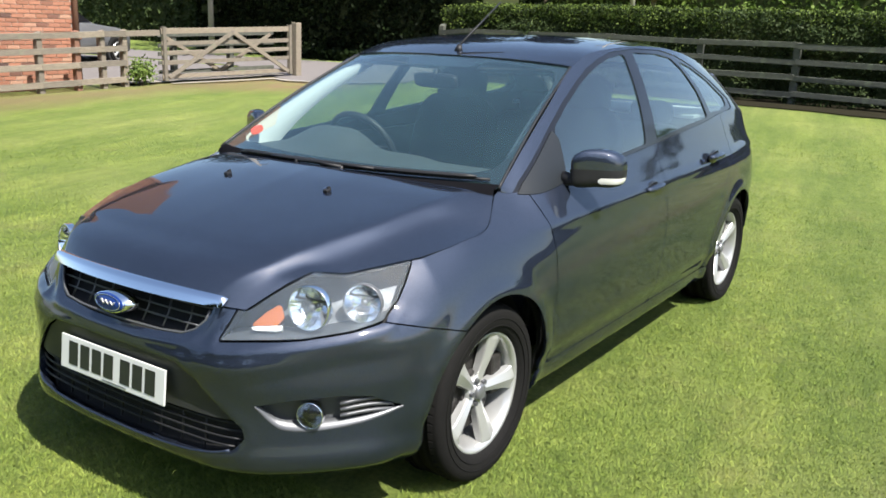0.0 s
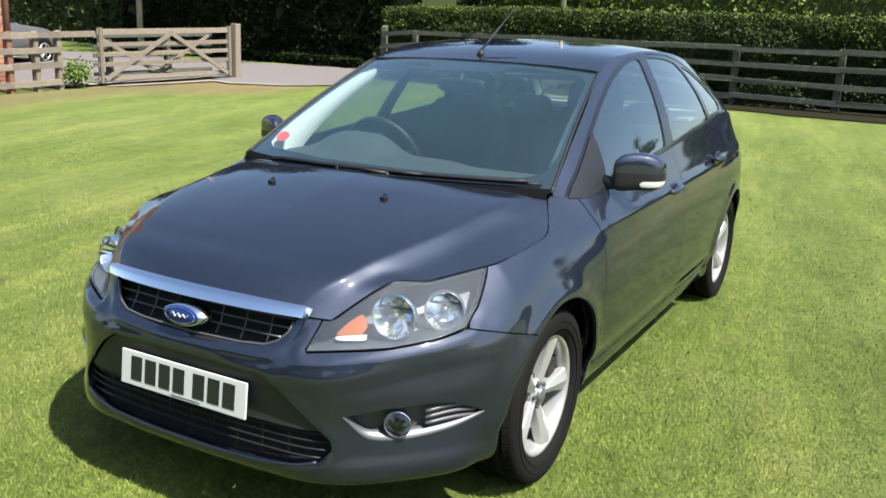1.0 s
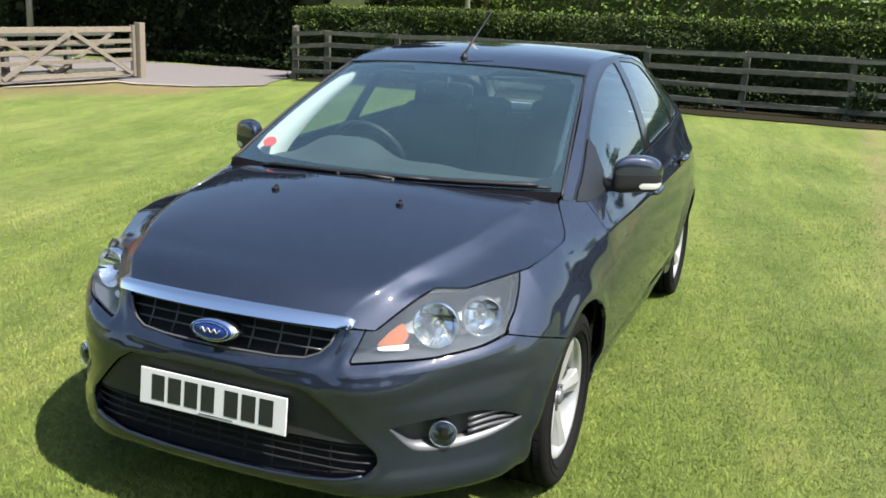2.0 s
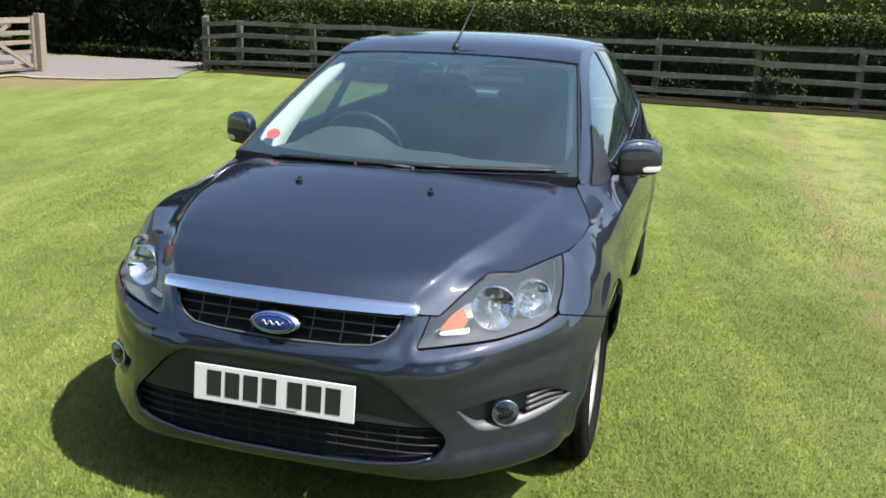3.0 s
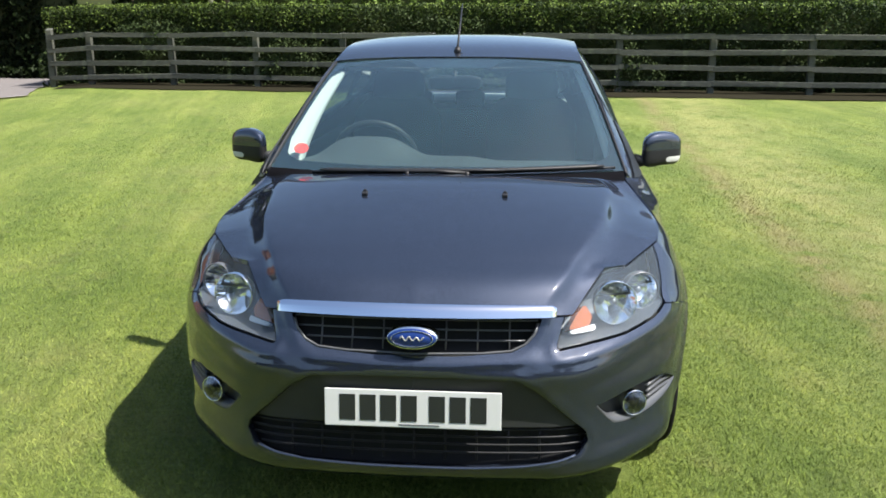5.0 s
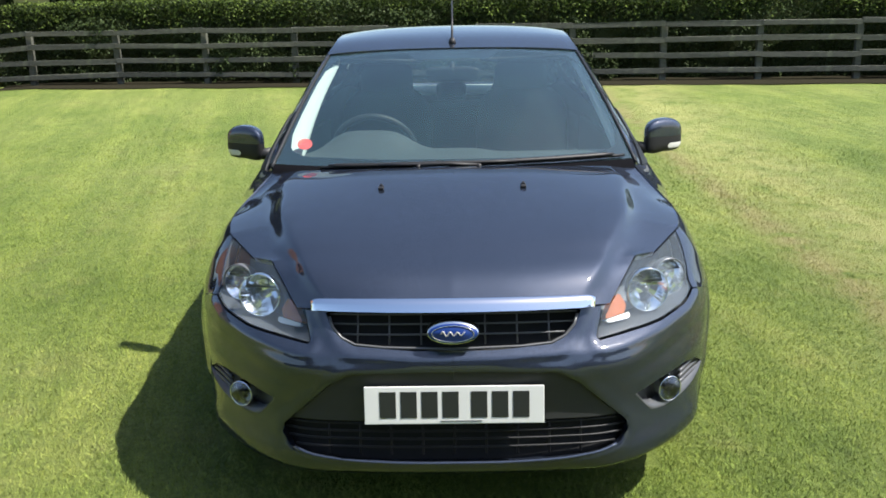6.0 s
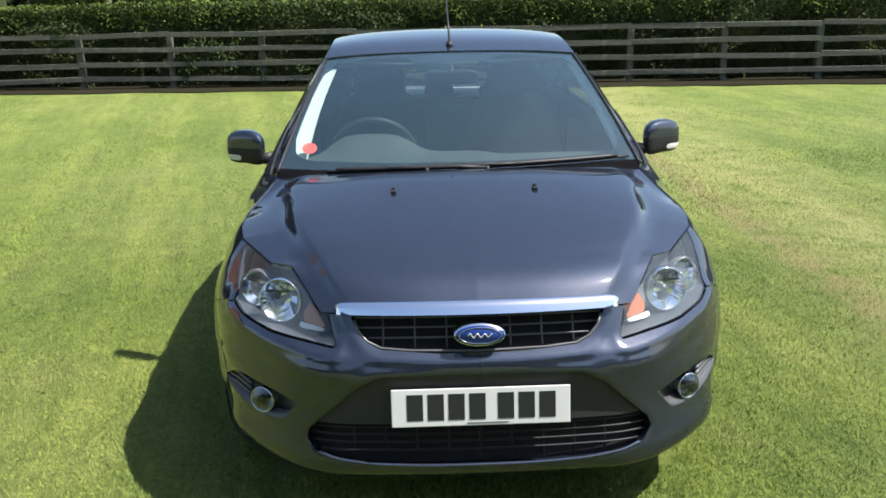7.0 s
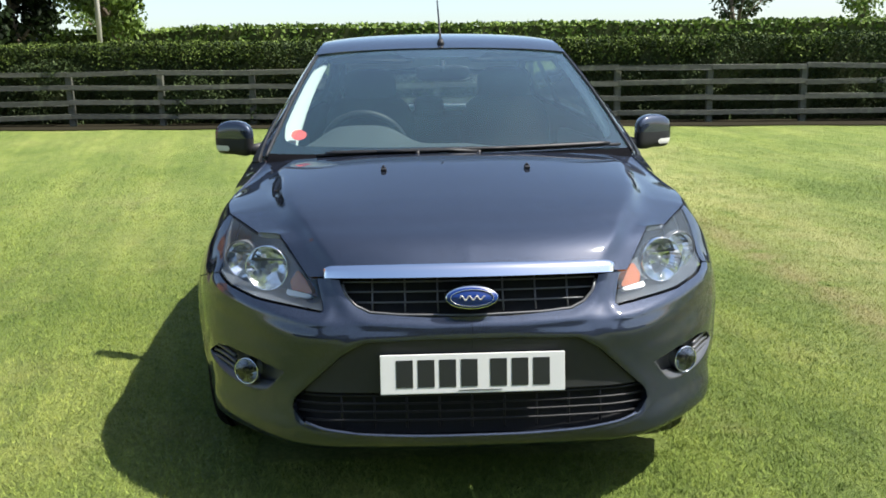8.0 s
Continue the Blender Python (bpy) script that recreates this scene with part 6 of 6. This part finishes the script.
def build_mast():
    a = thing_part("aerial", "black roof aerial leaning back")
    base = Vector((0, 1.915, 1.418))
    bm = bmesh.new()
    rod(bm, base - Vector((0, 0, 0.012)), base + Vector((0, 0.006, 0.022)), 0.022, 0.011, 16)
    part("aerial_foot", bm, BLACK, a, "", True)
    bm = bmesh.new()
    tip = base + Vector((0, 0.85, 0.53)) * 0.42
    tube(bm, [base + Vector((0, 0.006, 0.02)), tip], [0.0055, 0.0035], 8)
    part("aerial_rod", bm, BLACK, a, "", True)


build_mast()

# ---- the car: inside ----
def build_dash():
    d = thing_part("dashboard", "dark grey soft plastic dashboard")
    us, vs = np.linspace(-1, 1, 41), np.linspace(0, 1, 25)

    def surf(u, v):
        x = 0.70 * u
        y = 1.00 + 0.13 * u**2 + v * (0.60 - 0.13 * u**2)
        z = 0.965 + 0.02 * np.sin(np.pi * np.minimum(v * 1.2, 1)) - 0.20 * ease(0.85, 1.0, v)
        z = z + 0.100 * np.exp(-(((x + 0.36) / 0.20) ** 4)) * ease(0.35, 0.80, v) * (1 - 0.3 * ease(0.9, 1.0, v))
        z = z + 0.018 * np.exp(-((x / 0.16) ** 4)) * ease(0.4, 0.8, v)
        return np.stack([x, y, z], -1)

    p, f, _, _ = grid(us, vs, surf)
    piece("dash_top", p, f, DASH, d, "", True)
    bm = bmesh.new()
    box(bm, (1.36, 0.10, 0.36), pose(0, 1.56, 0.66), 0.03)
    part("dash_front", bm, DASH, d)
    bm = bmesh.new()
    box(bm, (0.075, 0.014, 0.002), pose(0.307, 1.085, 0.996, 0, 0, 8))
    part("paper_slip", bm, PAPER, d, "small white paper slip")
    w = thing_part("steering_wheel", "black steering wheel")
    centre = Matrix.Translation((-0.36, 1.67, 0.945)) @ pose(0, 0, 0, 24, 0, 0)
    bm = bmesh.new()
    tube(bm, [(0.185 * math.cos(i * math.tau / 40), 0, 0.185 * math.sin(i * math.tau / 40)) for i in range(40)], 0.0155, 10, True)
    placed(part("steering_rim", bm, BLACK, w, "", True), centre)
    bm = bmesh.new()
    bmesh.ops.create_uvsphere(bm, u_segments=18, v_segments=10, radius=1, matrix=Matrix.Diagonal((0.075, 0.03, 0.065, 1)))
    for a in (0.1, math.pi - 0.1, -math.pi / 2):
        tube(bm, [(0.05 * math.cos(a), 0, 0.05 * math.sin(a)), (0.18 * math.cos(a), 0, 0.18 * math.sin(a))], [0.022, 0.014], 8, flat=0.6)
    placed(part("steering_hub", bm, BLACK, w, "", True), centre)


build_dash()


def solid(name, size, m, mat, parent, soft=0.35, label=""):
    bm = bmesh.new()
    bmesh.ops.create_cube(bm, size=1.0)
    bmesh.ops.bevel(bm, geom=bm.edges[:], offset=soft * 0.5, segments=4, affect="EDGES", profile=0.5)
    bmesh.ops.transform(bm, matrix=m @ Matrix.Diagonal((*size, 1)), verts=bm.verts[:])
    return part(name, bm, mat, parent, label, True)


def build_seats():
    for x in (-0.36, 0.36):
        s = thing_part("front_seat", "dark grey cloth front seat with headrest")
        solid("seat_cushion", (0.50, 0.52, 0.16), pose(x, 2.08, 0.50, 8, 0, 0), CLOTH, s)
        solid("backrest", (0.48, 0.15, 0.66), pose(x, 2.40, 0.84, -18, 0, 0), CLOTH, s, 0.5)
        solid("headrest", (0.28, 0.11, 0.21), pose(x, 2.51, 1.205, -12, 0, 0), CLOTH, s, 0.6)
        for k in (-0.075, 0.075):
            bm = bmesh.new()
            rod(bm, (x + k, 2.44, 1.02), (x + k, 2.50, 1.15), 0.007)
            part("headrest_rod", bm, SATIN, s, "", True)
    s = thing_part("rear_bench", "dark grey cloth rear bench seat")
    solid("seat_cushion", (1.26, 0.5, 0.2), pose(0, 3.0, 0.52), CLOTH, s, 0.2)
    solid("backrest", (1.26, 0.16, 0.5), pose(0, 3.32, 0.76, -16, 0, 0), CLOTH, s, 0.25)
    for x, w in ((-0.385, 0.25), (-0.02, 0.19), (0.365, 0.25)):
        solid("headrest", (w, 0.09, 0.14), pose(x, 3.42, 1.065, -10, 0, 0), CLOTH, s, 0.6)
    bm = bmesh.new()
    box(bm, (1.2, 0.56, 0.02), pose(0, 3.76, 1.052), 0.004)
    part("parcel_shelf", bm, TRIM, CAR, "pale parcel shelf below the rear window")
    bm = bmesh.new()
    box(bm, (1.5, 2.5, 0.03), pose(0, 2.4, 0.36))
    part("cabin_floor", bm, CLOTH, CAR, "dark carpet")


build_seats()


def build_linings():
    # pale pillar trims behind the screen's edges
    for mirror, side in SIDES:
        verts, faces = [], []
        vs = np.linspace(0.10, 0.94, 20)
        for i, v in enumerate(vs):
            e = screen(np.array(0.965), np.array(v))
            wide = (0.036 + 0.026 * (1 - v) ** 2) * (0.5 if side > 0 else 1.0)
            verts += [(side * (e[0] + 0.012), e[1] + 0.004, e[2] - 0.016), (side * (e[0] - wide), e[1] + 0.020, e[2] - 0.022), (side * (e[0] - wide + 0.012), e[1] + (0.03 if side > 0 else 0.12 + 0.10 * (1 - v) ** 3), e[2] - 0.03 - 0.03 * (1 - v) ** 3)]
            if i:
                k = 3 * i
                faces += [(k - 3, k, k + 1, k - 2), (k - 2, k + 1, k + 2, k - 1)]
        piece("pillar_trim", verts, faces, TRIM, CAR, "pale grey pillar trim inside the windscreen", True)
    p, f, _, _ = grid(np.linspace(0, 1, 17), np.linspace(0.03, 0.97, 25), roof)
    p[:, 2] -= 0.035
    p[:, 0] *= 0.985
    panel("headlining", p, f, HEADLINING, CAR, "pale cloth headlining", both=True, flange=False)
    m = thing_part("rear_view_mirror", "black interior mirror on the windscreen")
    solid("mirror_shell", (0.24, 0.035, 0.065), pose(0, 1.74, 1.285, 10, 0, -4), BLACK, m, 0.5)
    bm = bmesh.new()
    tube(bm, [(0, 1.72, 1.29), (0, 1.735, 1.315), (0, 1.75, 1.335)], 0.012, 8)
    part("mirror_stalk", bm, BLACK, m, "", True)
    for x in (-0.33, 0.33):
        solid("sun_visor", (0.40, 0.16, 0.02), pose(x, 1.93, 1.352, 10, 0, 0), DASH, CAR, 0.3, "folded grey sun visor")
    for side in (1, -1):
        bm = bmesh.new()
        tube(bm, [(side * 0.535, 3.55, 1.315), (side * 0.56, 3.80, 1.235), (side * 0.60, 4.02, 1.10)], [0.020, 0.024, 0.030], 8, flat=0.5)
        part("rear_pillar_trim", bm, TRIM, CAR, "pale trim beside the rear window", True)
    # inspection disc on the glass
    c = on_screen(-0.868, 0.175, -0.004)
    v, f = ring_mesh([(0.0005, 0.0), (0.030, 0.0), (0.030, -0.002)], 28)
    placed(piece("sticker", v, f, RED, CAR, "round red sticker inside the windscreen"), facing_pose(c, (0.05, -0.62, 0.80)))
    for mirror, side in SIDES:
        solid("door_card", (0.03, 1.7, 0.55), pose(side * 0.76, 2.15, 0.68), DASH, CAR, 0.1, "dark inner door lining")


build_linings()

build_bricks()
